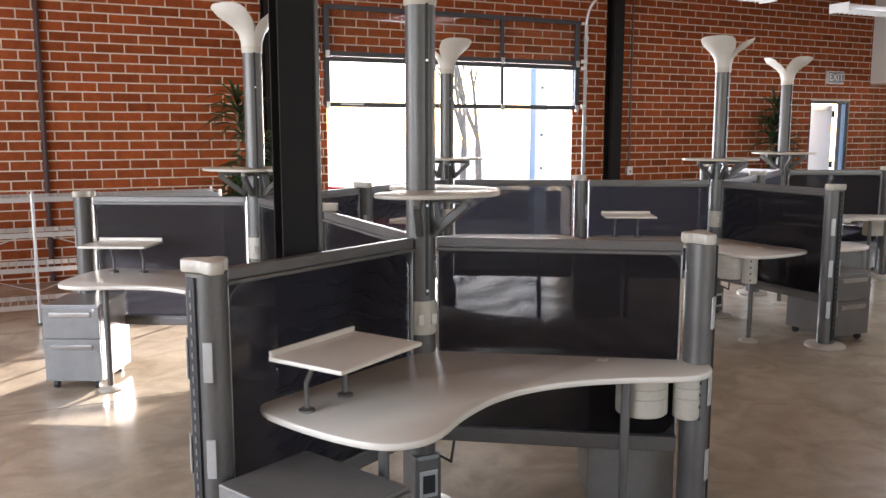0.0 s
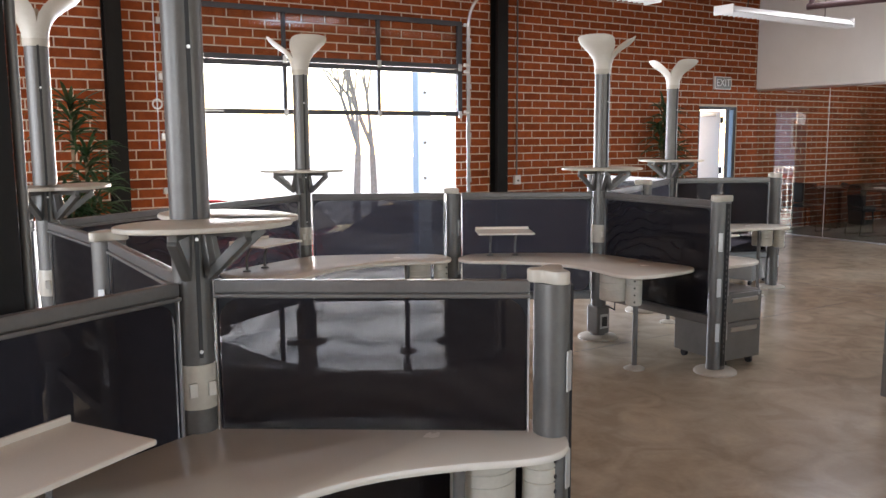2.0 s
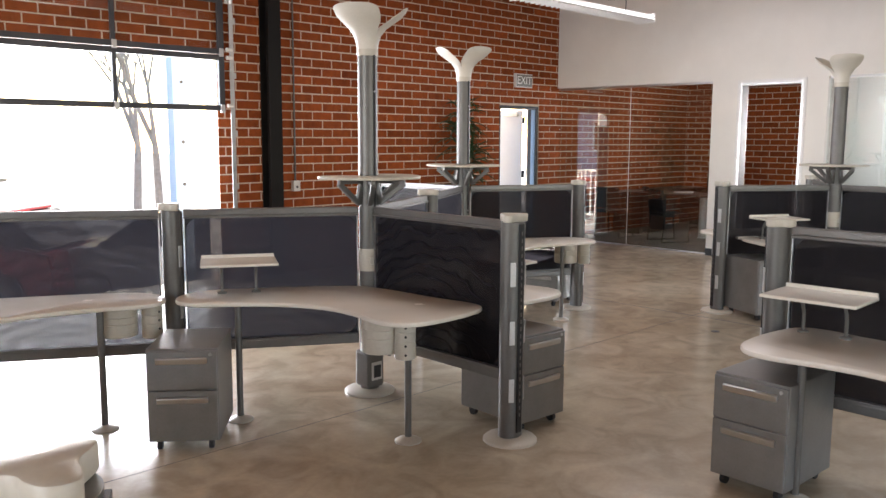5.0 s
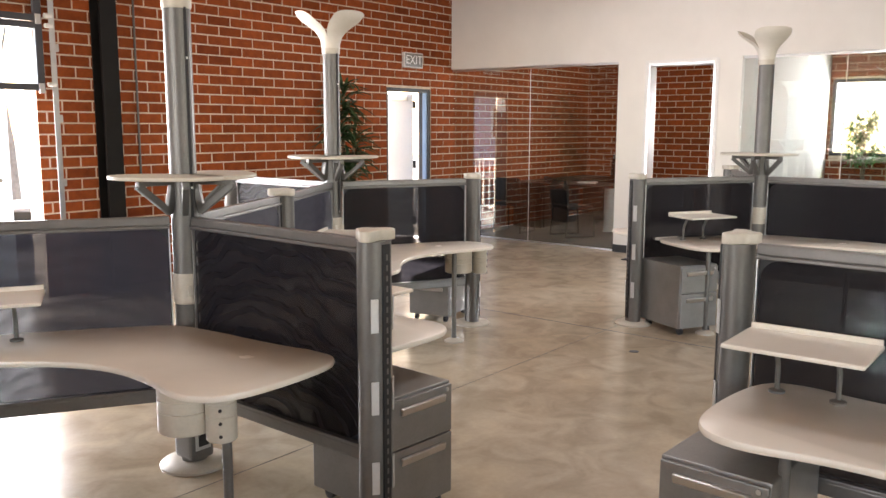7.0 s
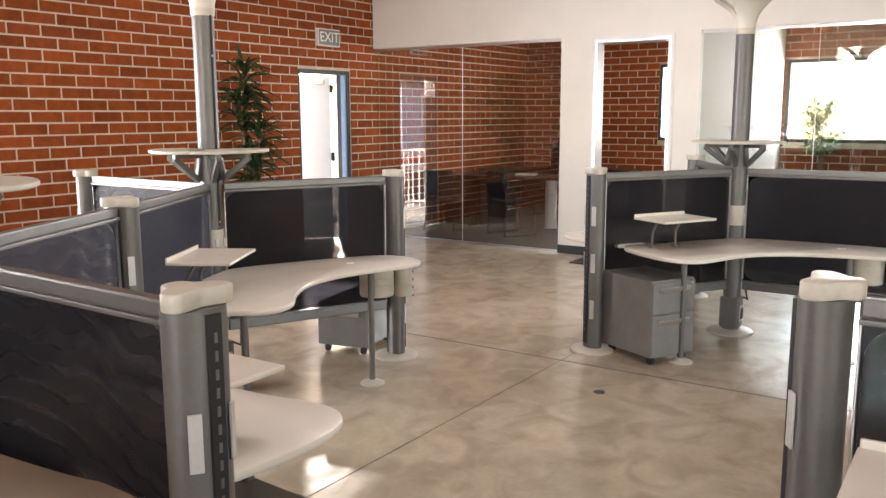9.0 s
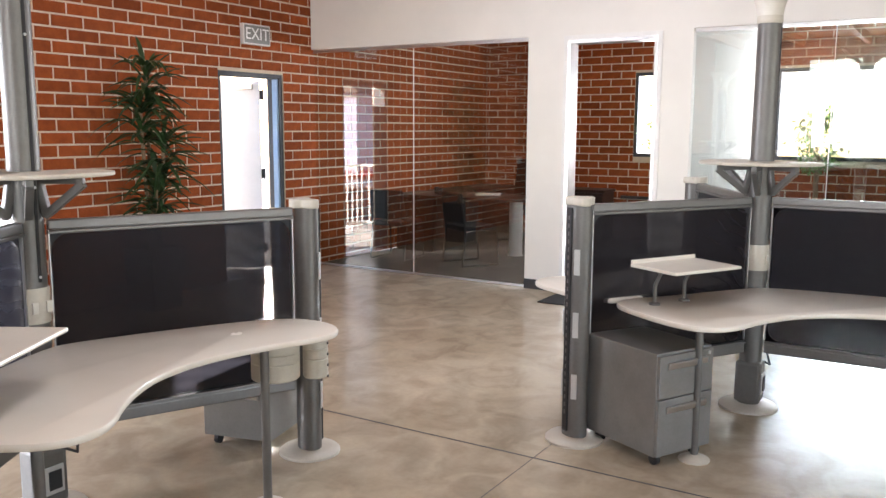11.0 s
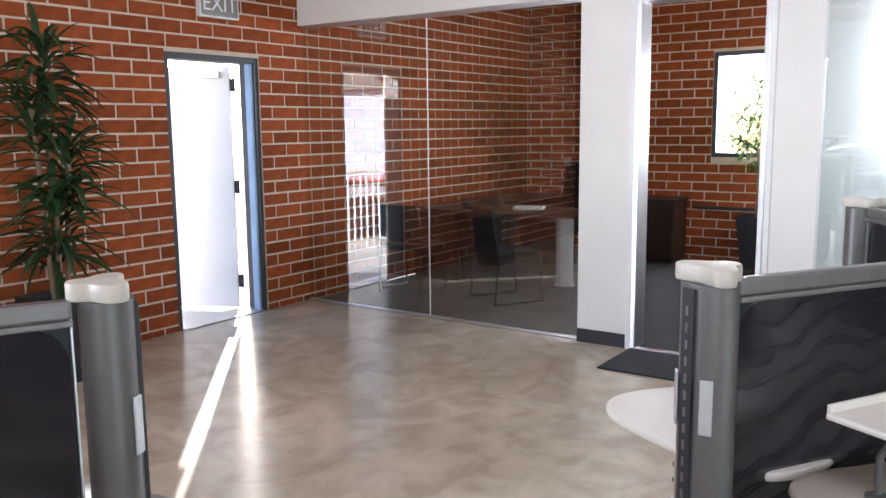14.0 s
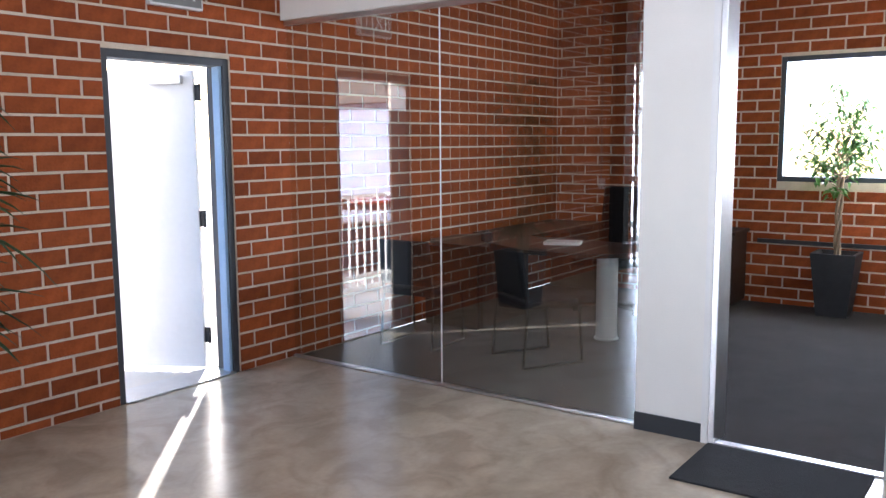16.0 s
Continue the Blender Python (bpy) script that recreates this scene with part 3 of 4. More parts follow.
def pedestal(p, turn, label="silver-grey steel mobile drawer pedestal on castors"):
    """Mobile drawer unit; its front faces -y before the turn."""
    ob = thing("drawer_pedestal", at(*p, turn), label, "drawer pedestal", "drawer pedestals")
    w, d, z0, z1 = 0.37, 0.50, 0.055, 0.56
    bm = slab((-w / 2, -d / 2 + 0.02, z0), (w / 2, d / 2, z1), 0.006)
    part("body", bm, M_PED, ob, "silver-grey steel case")
    for a, b in ((z0 + 0.005, 0.335), (0.342, z1 - 0.012)):
        dr = part("drawer", slab((-w / 2 + 0.004, -d / 2 + 0.003, a), (w / 2 - 0.004, -d / 2 + 0.02, b), 0.004), M_PED, ob, "silver-grey drawer front")
        part("handle", box(bmesh.new(), (0, -d / 2 - 0.001, b - 0.05), (w * 0.72, 0.016, 0.034), 0.006, 0, 12), M_ALU, dr, "bright recessed pull")
    part("lock", tube(bmesh.new(), (w / 2 - 0.035, -d / 2 - 0.002, z1 - 0.03), (w / 2 - 0.035, -d / 2 + 0.01, z1 - 0.03), 0.009, seg=12), M_ALU, ob, "round key lock")
    for x in (-1, 1):
        for y in (-1, 1):
            part("castor", tube(bmesh.new(), (x * (w / 2 - 0.05) - 0.012, y * (d / 2 - 0.06), 0.0275), (x * (w / 2 - 0.05) + 0.012, y * (d / 2 - 0.06), 0.0275), 0.0275, seg=14), M_DARK, ob, "black castor", True)
    return ob


# plan of the cluster: poles carry arms 120 degrees apart
S = (1.268, 3.045)
S_R, S_L, S_B = (2.22, 2.40), (0.285, 2.54), (1.26, 4.365)
B, A = (5.308, 5.52), (5.285, 4.275)
C, D, D_L = (4.264, 6.14), (3.21, 6.75), (2.16, 6.107)
L, L_L = (1.15, 5.47), (0.105, 6.055)
E, X, F = (7.452, 6.75), (6.405, 6.11), (8.54, 6.235)
E_B = step(E, 90)
G, H, J = (9.40, 5.185), (10.43, 4.53), (11.488, 5.17)
H_R = step(H, -90)
I, K = (6.12, 3.185), (6.09, 1.97)

# each pole carries a shelf and a light petal over each of its desks
for p, over in ((S, (-90, 30)), (L, (210, -30)), (D, (-90, 150)), (B, (210, -30)), (E, (-90, 150)), (H, (210, 90)), (K, (150,))):
    tall_pole("workstation_pole", p, over)
for p, turn in ((S_R, 60), (S_L, -60), (S_B, 0), (L_L, -120), (A, 0), (C, 60), (D_L, -60), (F, 60), (X, -60), (E_B, 180), (G, -120), (H_R, 0), (J, 120), (I, -180)):
    post("screen_post", p, turn)
for a, b in ((S, S_R), (S, S_L), (S, S_B), (L, S_B), (L, L_L), (L, D_L), (B, A), (B, C), (C, D), (D, D_L), (B, X), (X, E), (E, F), (E, E_B), (H, G), (H, H_R), (H, J), (K, I)):
    screen("screen", a, b)
desk("corner_desk", (1.345, 3.175), -90), tray((1.297, 3.11), -90)
desk("corner_desk", L, 210), tray(L, 210)
desk("corner_desk", L, -30)
desk("corner_desk", S, 30)
desk("corner_desk", D, -90), tray(D, -90)
desk("corner_desk", E, -90), tray(E, -90)
desk("corner_desk", B, 210, True), tray(B, 210)
desk("corner_desk", B, -30), tray(B, -30)
desk("corner_desk", H, 210), tray(H, 210)
desk("corner_desk", H, 90, True)
desk("corner_desk", K, 150), tray((6.13, 2.04), 150)


def local(p, axis, x, y):
    v = at(*p, axis + 90) @ Vector((x, y, 0))
    return (v.x, v.y)


pedestal(local(S, -90, -0.72, -0.78), 25)
pedestal((0.07, 5.83), -26)
pedestal((5.585, 4.52), -3)
pedestal((9.50, 4.835), -26.6)
pedestal((5.78, 3.02), -92)
pedestal((4.05, 5.545), -39)
pedestal((8.60, 6.62), -76)
pedestal((2.18, 2.81), 150)

# ---- building elements ----
def steel_column(name, x, y, turn=0.0, w=0.17, d=0.19):
    """I-section column from floor to roof with a base plate."""
    ob = thing(name, at(x, y, turn), "black painted steel I-section roof column", "column", "steel columns")
    bm = bmesh.new()
    for s in (-1, 1):
        box(bm, (0, s * (d / 2 - 0.007), CEIL / 2), (w, 0.014, CEIL))
    box(bm, (0, 0, CEIL / 2), (0.012, d - 0.028, CEIL))
    part("flanges", bm, M_BLACKSTEEL, ob, "black steel section")
    part("base_plate", slab((-w / 2 - 0.04, -d / 2 - 0.04, 0.0), (w / 2 + 0.04, d / 2 + 0.04, 0.016), 0.003), M_BLACKSTEEL, ob, "steel base plate")
    return ob


near_column = steel_column("steel_column", 0.70, 2.96, 0, 0.13, 0.13)
part("conduit", tube(bmesh.new(), (0.082, -0.04, 0.02), (0.082, -0.04, CEIL - 0.02), 0.014, seg=14), M_POLE, near_column, "grey painted conduit", True)
steel_column("steel_column", 2.42, 9.89)
steel_column("steel_column", 7.45, 9.89)
for n, x in enumerate((-0.07,)):
    ob = structure("wall_pipe", strip(bmesh.new(), [(x, 9.95, 0.02), (x, 9.95, CEIL - 0.02)], 0.028, 14), M_PIPE, "maroon painted vertical pipe on the brick", "pipe")

# conduit and switch box beside the roll-up door
sw = thing("switch_box", at(7.824, WALL_Y), "pale wall switch box with a thin conduit above", "switch")
part("box_body", slab((-0.05, -0.065, 1.005), (0.05, -0.006, 1.135), 0.008), M_TRIM, sw, "pale grey box")
part("button", tube(bmesh.new(), (0.0, -0.065, 1.06), (0.0, -0.072, 1.06), 0.014, seg=12), M_DARK, sw, "dark button")
part("conduit", tube(bmesh.new(), (0.0, -0.03, 1.135), (0.0, -0.03, CEIL - 0.02), 0.011, seg=10), M_POLE, sw, "thin grey conduit", True)


def garage_door():
    """Half-raised glazed sectional door with side tracks and an overhead run."""
    x0, x1 = GARAGE[0] - 0.05, GARAGE[1] + 0.05
    y = WALL_Y - 0.075
    ob = thing("sectional_door", pose(0, 0, 0), "half-raised glazed sectional door with dark aluminium frames", "garage door")
    z_rows = [1.955, 2.575, 3.20]
    cols = [x0 + (x1 - x0) * k / 3 for k in range(4)]
    for z0, z1 in zip(z_rows, z_rows[1:]):
        bm = bmesh.new()
        box(bm, ((x0 + x1) / 2, y, z0 + 0.03), (x1 - x0, 0.045, 0.06), 0.006)
        box(bm, ((x0 + x1) / 2, y, z1 - 0.035), (x1 - x0, 0.045, 0.06), 0.006)
        for k, c in enumerate(cols):
            w = 0.07 if k in (0, 3) else 0.045
            box(bm, (c + (w / 2 if k == 0 else -w / 2 if k == 3 else 0), y, (z0 + z1) / 2), (w, 0.043, z1 - z0 - 0.01), 0.005)
        sec = part("door_section", bm, M_FRAME, ob, "dark aluminium section frame")
        for a, b in zip(cols, cols[1:]):
            pane = part("pane", slab((a + 0.02, y - 0.004, z0 + 0.055), (b - 0.02, y + 0.004, z1 - 0.06)), M_PANE, sec, "clear pane")
            pane.visible_shadow = False
    for k, c in enumerate(cols):
        for z in z_rows[:2]:
            hb = part("hinge", box(bmesh.new(), (min(max(c, x0 + 0.04), x1 - 0.04), y - 0.03, z + 0.02), (0.05, 0.02, 0.09), 0.004), M_ALU, ob, "bright hinge")
    part("handle_strip", box(bmesh.new(), (x0 + 0.35, y - 0.028, 1.99), (0.3, 0.012, 0.02), 0.003), M_ALU, ob, "bright pull strip")
    for s, x in ((-1, x0 - 0.13), (1, x1 + 0.07)):
        bm = slab((x - 0.025, y - 0.06, 0.02), (x + 0.025, y - 0.052, 3.15))
        box(bm, (x + s * 0.025, y - 0.035, 1.58), (0.004, 0.05, 3.12))
        part("track", bm, M_ALU, ob, "bright galvanised track")
        pts = [(x, y - 0.06, 3.13)] + [(x, y - 0.06 - 0.35 * (1 - math.cos(radians(a))), 3.13 + 0.35 * math.sin(radians(a))) for a in (15, 30, 45, 60, 75, 90)] + [(x, y - 2.9, 3.50)]
        part("curved_track", strip(bmesh.new(), pts, 0.022, 10), M_ALU, ob, "curved galvanised track", True)
        for z in (0.5, 1.1, 1.7, 2.35, 2.95):
            part("track_bracket", box(bmesh.new(), (x + s * 0.045, y + 0.0, z), (0.06, 0.05, 0.07), 0.004), M_ALU, ob, "track bracket")
        for z in (2.01, 2.54, 2.63, 3.15):
            part("roller", tube(bmesh.new(), (x - s * 0.06, y - 0.05, z), (x + s * 0.01, y - 0.05, z), 0.022, seg=12), M_TRIM, ob, "pale roller", True)
    # overhead sections lying flat on the level tracks
    for k in range(2):
        bm = bmesh.new()
        ya = y - 0.5 - k * 0.68
        for yy in (ya, ya - 0.64):
            box(bm, ((x0 + x1) / 2, yy, 3.47), (x1 - x0, 0.06, 0.045), 0.005)
        for c in cols:
            box(bm, (c, ya - 0.32, 3.47), (0.05, 0.62, 0.043), 0.004)
        sec = part("door_section", bm, M_FRAME, ob, "dark aluminium section frame")
    part("spring_shaft", tube(bmesh.new(), (x0 - 0.1, y - 0.12, 3.72), (x1 + 0.1, y - 0.12, 3.72), 0.02, seg=12), M_BLACKSTEEL, ob, "dark spring shaft", True)
    for s in (-0.5, 0.5):
        part("torsion_spring", tube(bmesh.new(), ((x0 + x1) / 2 + s - 0.45, y - 0.12, 3.72), ((x0 + x1) / 2 + s + 0.45, y - 0.12, 3.72), 0.045, seg=16), M_BLACKSTEEL, ob, "dark torsion spring", True)
    loop = [(x0 - 0.24, y - 0.05, 3.3), (x0 - 0.24, y - 0.05, 1.55)]
    part("pull_chain", strip(bmesh.new(), loop, 0.008, 8), M_ALU, ob, "hanging pull chain")
    bm = bmesh.new()
    for k in range(20):
        a, b = radians(k * 18), radians(k * 18 + 18)
        tube(bm, (x0 - 0.24 + 0.05 * math.cos(a), y - 0.05, 2.05 + 0.05 * math.sin(a)), (x0 - 0.24 + 0.05 * math.cos(b), y - 0.05, 2.05 + 0.05 * math.sin(b)), 0.01, seg=6)
    part("chain_keeper", bm, M_TRIM, ob, "pale ring chain keeper")
    return ob


garage_door()
# added post: the jamb reveal's bluish shade is put into its colour
bp = thing("jamb_reveal_post", at(6.72, 10.75), "added post standing in for the bluish shaded jamb reveal of the roll-up door", "post")
part("post_body", slab((-0.11, -0.08, -0.9), (0.11, 0.08, 2.9), 0.01), M_BLUEJAMB, bp, "blue tint of the shaded jamb reveal")
for z in (0.6, 1.1, 1.6, 2.3):
    part("bolt", tube(bmesh.new(), (0.0, -0.08, z), (0.0, -0.095, z), 0.02, seg=8), M_FRAME, bp, "dark bolt head")


def exit_door():
    """Steel frame with an outward-opened flush leaf on three hinges, a closer and a threshold."""
    x0, x1, top = DOOR
    fr = thing("door_1", pose(0, 0, 0), "dark steel door frame with a white flush door standing open", "door", kind="structure")
    bm = bmesh.new()
    for c, s in (((x0 + 0.025, WALL_Y + 0.10, top / 2), (0.05, 0.17, top)), ((x1 - 0.025, WALL_Y + 0.10, top / 2), (0.05, 0.17, top)), (((x0 + x1) / 2, WALL_Y + 0.10, top - 0.025), (x1 - x0 - 0.1, 0.168, 0.05))):
        box(bm, c, s, 0.004)
    part("frame", bm, M_FRAME, fr, "dark grey steel frame")
    part("stop_strip", slab((x1 - 0.075, WALL_Y + 0.03, 0.01), (x1 - 0.05, WALL_Y + 0.10, top - 0.05), 0.003), M_BLUEJAMB, fr, "pale door stop")
    part("threshold", slab((x0 + 0.05, WALL_Y - 0.01, 0.0), (x1 - 0.05, WALL_Y + 0.26, 0.012), 0.003), M_ALU, fr, "aluminium threshold")
    leaf_turn = 62.0                         # degrees open, swinging outwards about the jamb
    hinge = Vector((x1 - 0.075, WALL_Y + 0.235, 0))
    w = x1 - x0 - 0.11
    m = Matrix.Translation(hinge) @ pose(0, 0, 0, 0, 0, -leaf_turn)
    bm = slab((-w, -0.022, 0.015), (-0.035, 0.022, top - 0.06), 0.003)
    bmesh.ops.transform(bm, matrix=m, verts=bm.verts)
    leaf = part("door_leaf", bm, M_DOOR, fr, "white flush door leaf standing open")
    bm = bmesh.new()
    box(bm, (-w + 0.07, -0.05, 1.02), (0.03, 0.06, 0.03), 0.004)
    box(bm, (-w + 0.12, -0.075, 1.02), (0.13, 0.02, 0.022), 0.006)
    bmesh.ops.transform(bm, matrix=m, verts=bm.verts)
    part("door_handle", bm, M_ALU, leaf, "satin lever handle")
    for z in (0.25, 1.08, 1.95):
        bm = tube(bmesh.new(), (0, 0, z - 0.06), (0, 0, z + 0.06), 0.012, seg=12)
        box(bm, (-0.02, 0, z), (0.05, 0.008, 0.11))
        bmesh.ops.transform(bm, matrix=m, verts=bm.verts)
        part("hinge", bm, M_DARK, fr, "dark butt hinge")
    bm = box(bmesh.new(), (-0.22, -0.05, top - 0.13), (0.24, 0.05, 0.06), 0.008)
    bmesh.ops.transform(bm, matrix=m, verts=bm.verts)
    part("door_closer", bm, M_ALU, fr, "silver door closer")
    return fr


exit_door()

# exit sign
sg = thing("exit_sign", at(12.113, WALL_Y), "pale exit sign box on the brick over the door", "sign")
part("sign_body", slab((-0.198, -0.055, 2.445), (0.198, -0.006, 2.655), 0.008), M_SIGN, sg, "pale sign box")
part("sign_face", slab((-0.183, -0.0585, 2.46), (0.183, -0.0552, 2.64), 0.001), M_PED, sg, "greyish sign face")
tx = bpy.data.curves.new("exit_text", "FONT")
tx.body, tx.size, tx.align_x, tx.align_y, tx.extrude = "EXIT", 0.17, "CENTER", "CENTER", 0.001
tob = new("exit_text", tx)
dg = bpy.context.evaluated_depsgraph_get()
tme = bpy.data.meshes.new_from_object(tob.evaluated_get(dg))
bpy.data.objects.remove(tob)
bm = bmesh.new()
bm.from_mesh(tme)
bmesh.ops.transform(bm, matrix=pose(0, -0.0605, 2.55, 90, 0, 0), verts=bm.verts)
part("lettering", bm, M_SIGNLETTER, sg, "white EXIT lettering")


# ---- glazed partition ----
def glazing(name, y0, y1, z1, joints, label):
    ob = thing(name, pose(0, 0, 0), label, "glass wall", kind="structure")
    xs = GLASS_X + 0.05
    edges = [y0] + joints + [y1]
    for a, b in zip(edges, edges[1:]):
        pane = part("pane", slab((xs - 0.001, a + 0.002, 0.02), (xs + 0.001, b - 0.002, z1)), M_GLASS, ob, "clear frameless pane")
        pane.visible_shadow = False
    part("sill_channel", slab((xs - 0.018, y0, 0.004), (xs + 0.018, y1, 0.022), 0.003), M_ALU, ob, "bright floor channel")
    part("head_channel", slab((xs - 0.02, y0, z1 - 0.002), (xs + 0.02, y1, z1 + 0.03)), M_ALU, ob, "aluminium head channel")
    for j in joints:
        part("joint", slab((xs - 0.004, j - 0.003, 0.02), (xs + 0.004, j + 0.003, z1)), M_TRIM, ob, "pale clear-sealant joint")
    return ob


glazing("window_office", 7.255, WALL_Y - 0.015, 2.44, [8.62], "frameless floor-to-head office glazing")
glazing("window_office", 2.4, 5.65, 2.44, [4.52, 3.4], "frameless floor-to-head office glazing")
pd = thing("door_2", pose(0, 0, 0), "aluminium-framed office doorway standing open", "doorway", kind="structure")
bm = bmesh.new()
for y in (5.96, 6.835):
    box(bm, (GLASS_X + 0.075, y + (0.018 if y < 6.4 else -0.018), 1.2125), (0.19, 0.036, 2.425), 0.004)
box(bm, (GLASS_X + 0.075, 6.3975, 2.407), (0.189, 0.875 - 0.072, 0.036), 0.004)
part("frame", bm, M_ALU, pd, "satin aluminium frame")
for y0, y1 in ((6.815, 6.872), (5.925, 5.98)):
    part("casing", slab((GLASS_X - 0.014, y0, 0.0), (GLASS_X - 0.002, y1, 2.463), 0.002), M_TRIM, pd, "pale casing")
part("casing", slab((GLASS_X - 0.014, 5.98, 2.405), (GLASS_X - 0.0025, 6.815, 2.463), 0.002), M_TRIM, pd, "pale head casing")
part("threshold", slab((GLASS_X + 0.0, 5.997, 0.0), (GLASS_X + 0.06, 6.798, 0.01), 0.002), M_ALU, pd, "bright threshold strip")
part("strike", slab((GLASS_X + 0.05, 5.996, 0.98), (GLASS_X + 0.09, 6.003, 1.12)), M_ALU, pd, "strike plate")
fm = thing("floor_mat", at(12.72, 6.43, 0), "dark ribbed entrance mat before the office doorway", "mat")
part("mat_body", slab((-0.28, -0.40, 0.0), (0.28, 0.40, 0.012), 0.004), M_MAT, fm, "black rubber-backed mat")


def window(name, y0, y1, z0, z1):
    """Dark-framed fixed window in the east wall."""
    ob = thing(name, pose(0, 0, 0), "dark-framed fixed window in the brick wall", "window", kind="structure")
    bm = bmesh.new()
    x = EAST_X + 0.05
    for c, s in (((x, y0 + 0.025, (z0 + z1) / 2), (0.09, 0.05, z1 - z0)), ((x, y1 - 0.025, (z0 + z1) / 2), (0.09, 0.05, z1 - z0)),
                 ((x, (y0 + y1) / 2, z0 + 0.025), (0.088, y1 - y0 - 0.1, 0.05)), ((x, (y0 + y1) / 2, z1 - 0.025), (0.088, y1 - y0 - 0.1, 0.05))):
        box(bm, c, s, 0.004)
    part("window_frame", bm, M_FRAME, ob, "dark bronze frame")
    pane = part("pane", slab((x - 0.003, y0 + 0.04, z0 + 0.04), (x + 0.003, y1 - 0.04, z1 - 0.04)), M_PANE, ob, "clear pane")
    pane.visible_shadow = False
    part("window_sill", slab((EAST_X + 0.1, y0 - 0.02, z0 - 0.05), (EAST_X + 0.3, y1 + 0.02, z0 + 0.002), 0.004), M_STUCCO, ob, "pale sill")


for k, (y0, y1, z0, z1) in enumerate(E_OPEN):
    window("window_%d" % (k + 1), y0, y1, z0, z1)


# ---- ceiling fittings ----
def pendant(x0, y0, x1, y1, z):
    """Long hanging fluorescent fitting, unlit."""
    c, ln = ((x0 + x1) / 2, (y0 + y1) / 2), math.hypot(x1 - x0, y1 - y0)
    ob = thing("pendant_light", at(*c, math.degrees(math.atan2(y1 - y0, x1 - x0))), "long white hanging fluorescent fitting, unlit", "pendant light", "pendant lights")
    bm = bmesh.new()
    prof = [(-0.14, 0.0), (-0.12, 0.03), (-0.05, 0.075), (0.05, 0.075), (0.12, 0.03), (0.14, 0.0), (0.125, 0.0), (0.045, 0.055), (-0.045, 0.055), (-0.125, 0.0)]
    ends = [[bm.verts.new((s * ln / 2, a, z + b)) for a, b in prof] for s in (-1, 1)]
    for k in range(len(prof)):
        j = (k + 1) % len(prof)
        bm.faces.new((ends[0][k], ends[0][j], ends[1][j], ends[1][k]))
    part("reflector", bm, M_TRIM, ob, "white folded reflector")
    for s in (-1, 1):
        part("end_plate", slab((s * ln / 2 - 0.006, -0.14, z - 0.03), (s * ln / 2 + 0.006, 0.14, z + 0.08), 0.003), M_TRIM, ob, "white end plate")
        part("hanger", tube(bmesh.new(), (s * ln * 0.32, 0, z + 0.075), (s * ln * 0.32, 0, CEIL - 0.01), 0.006, seg=8), M_DARK, ob, "thin hanger rod")
    for a in (-0.05, 0.05):
        part("tube_lamp", tube(bmesh.new(), (-ln / 2 + 0.03, a, z + 0.02), (ln / 2 - 0.03, a, z + 0.02), 0.014, seg=12), M_FROST, ob, "unlit fluorescent tube", True)
    bm = bmesh.new()
    for k in range(int(ln / 0.09)):
        box(bm, (-ln / 2 + 0.05 + k * 0.09, 0, z - 0.008), (0.004, 0.23, 0.03))
    part("louvre", bm, M_TRIM, ob, "white cross-blade louvre")


pendant(8.75, 7.20, 11.2, 7.24, 3.12)
pendant(5.6, 7.75, 8.2, 7.80, 3.28)
pendant(9.3, 4.4, 11.9, 4.45, 3.28)
structure("ceiling_pipe", strip(bmesh.new(), [(10.04, 7.0, 3.25), (11.64, 2.2, 3.27), (12.9, -1.6, 3.27)], 0.038, 14), M_PIPE, "maroon sprinkler main under the roof", "pipe")
structure("ceiling_pipe", strip(bmesh.new(), [(10.06, 6.95, 3.25), (10.06, 6.95, CEIL - 0.01)], 0.034, 14), M_PIPE, "maroon sprinkler drop", "pipe")
for k in range(9):
    structure("ceiling_beam", slab((-5.0, -4.0 + k * 1.65, CEIL - 0.22), (GLASS_X, -3.86 + k * 1.65, CEIL - 0.002)), M_DECK, "timber roof beam", "beam")


def rooflight(x, y):
    """Square roof light: upstand lining and an opal panel."""
    ob = thing("roof_light", at(x, y), "square roof light with a white lining and opal panel", "roof light", "roof lights", "structure")
    for dx, dy, sx, sy in ((0.70, 0, 0.04, 1.44), (-0.70, 0, 0.04, 1.44), (0, 0.70, 1.36, 0.04), (0, -0.70, 1.36, 0.04)):
        part("lining", slab((dx - sx / 2, dy - sy / 2, CEIL - 0.25), (dx + sx / 2, dy + sy / 2, CEIL - 0.004)), M_TRIM, ob, "white lining board")
    part("panel", slab((-0.68, -0.68, CEIL - 0.2), (0.68, 0.68, CEIL - 0.185)), M_FROST, ob, "opal panel")


for x, y, watts in ROOFLIGHTS:
    rooflight(x, y)

# ---- plants ----
def blade_leaf(bm, base, direction, length, width, droop):
    """One long arching blade."""
    d = Vector(direction).normalized()
    side = d.cross(Vector((0, 0, 1)))
    side = side.normalized() if side.length > 1e-3 else Vector((1, 0, 0))
    prev = None
    n = 6
    for k in range(n + 1):
        t = k / n
        p = Vector(base) + d * length * t + Vector((0, 0, -droop * t * t * length))
        w = width * (math.sin(math.pi * min(1, t * 0.85 + 0.12)) ** 0.8) * (1 - 0.2 * t) * (0 if k == n else 1)
        up = Vector((0, 0, 0.012 * math.sin(math.pi * t)))
        row = [bm.verts.new(p - side * w / 2 + up), bm.verts.new(p), bm.verts.new(p + side * w / 2 + up)]
        if prev:
            bm.faces.new((prev[0], prev[1], row[1], row[0]))
            bm.faces.new((prev[1], prev[2], row[2], row[1]))
        prev = row


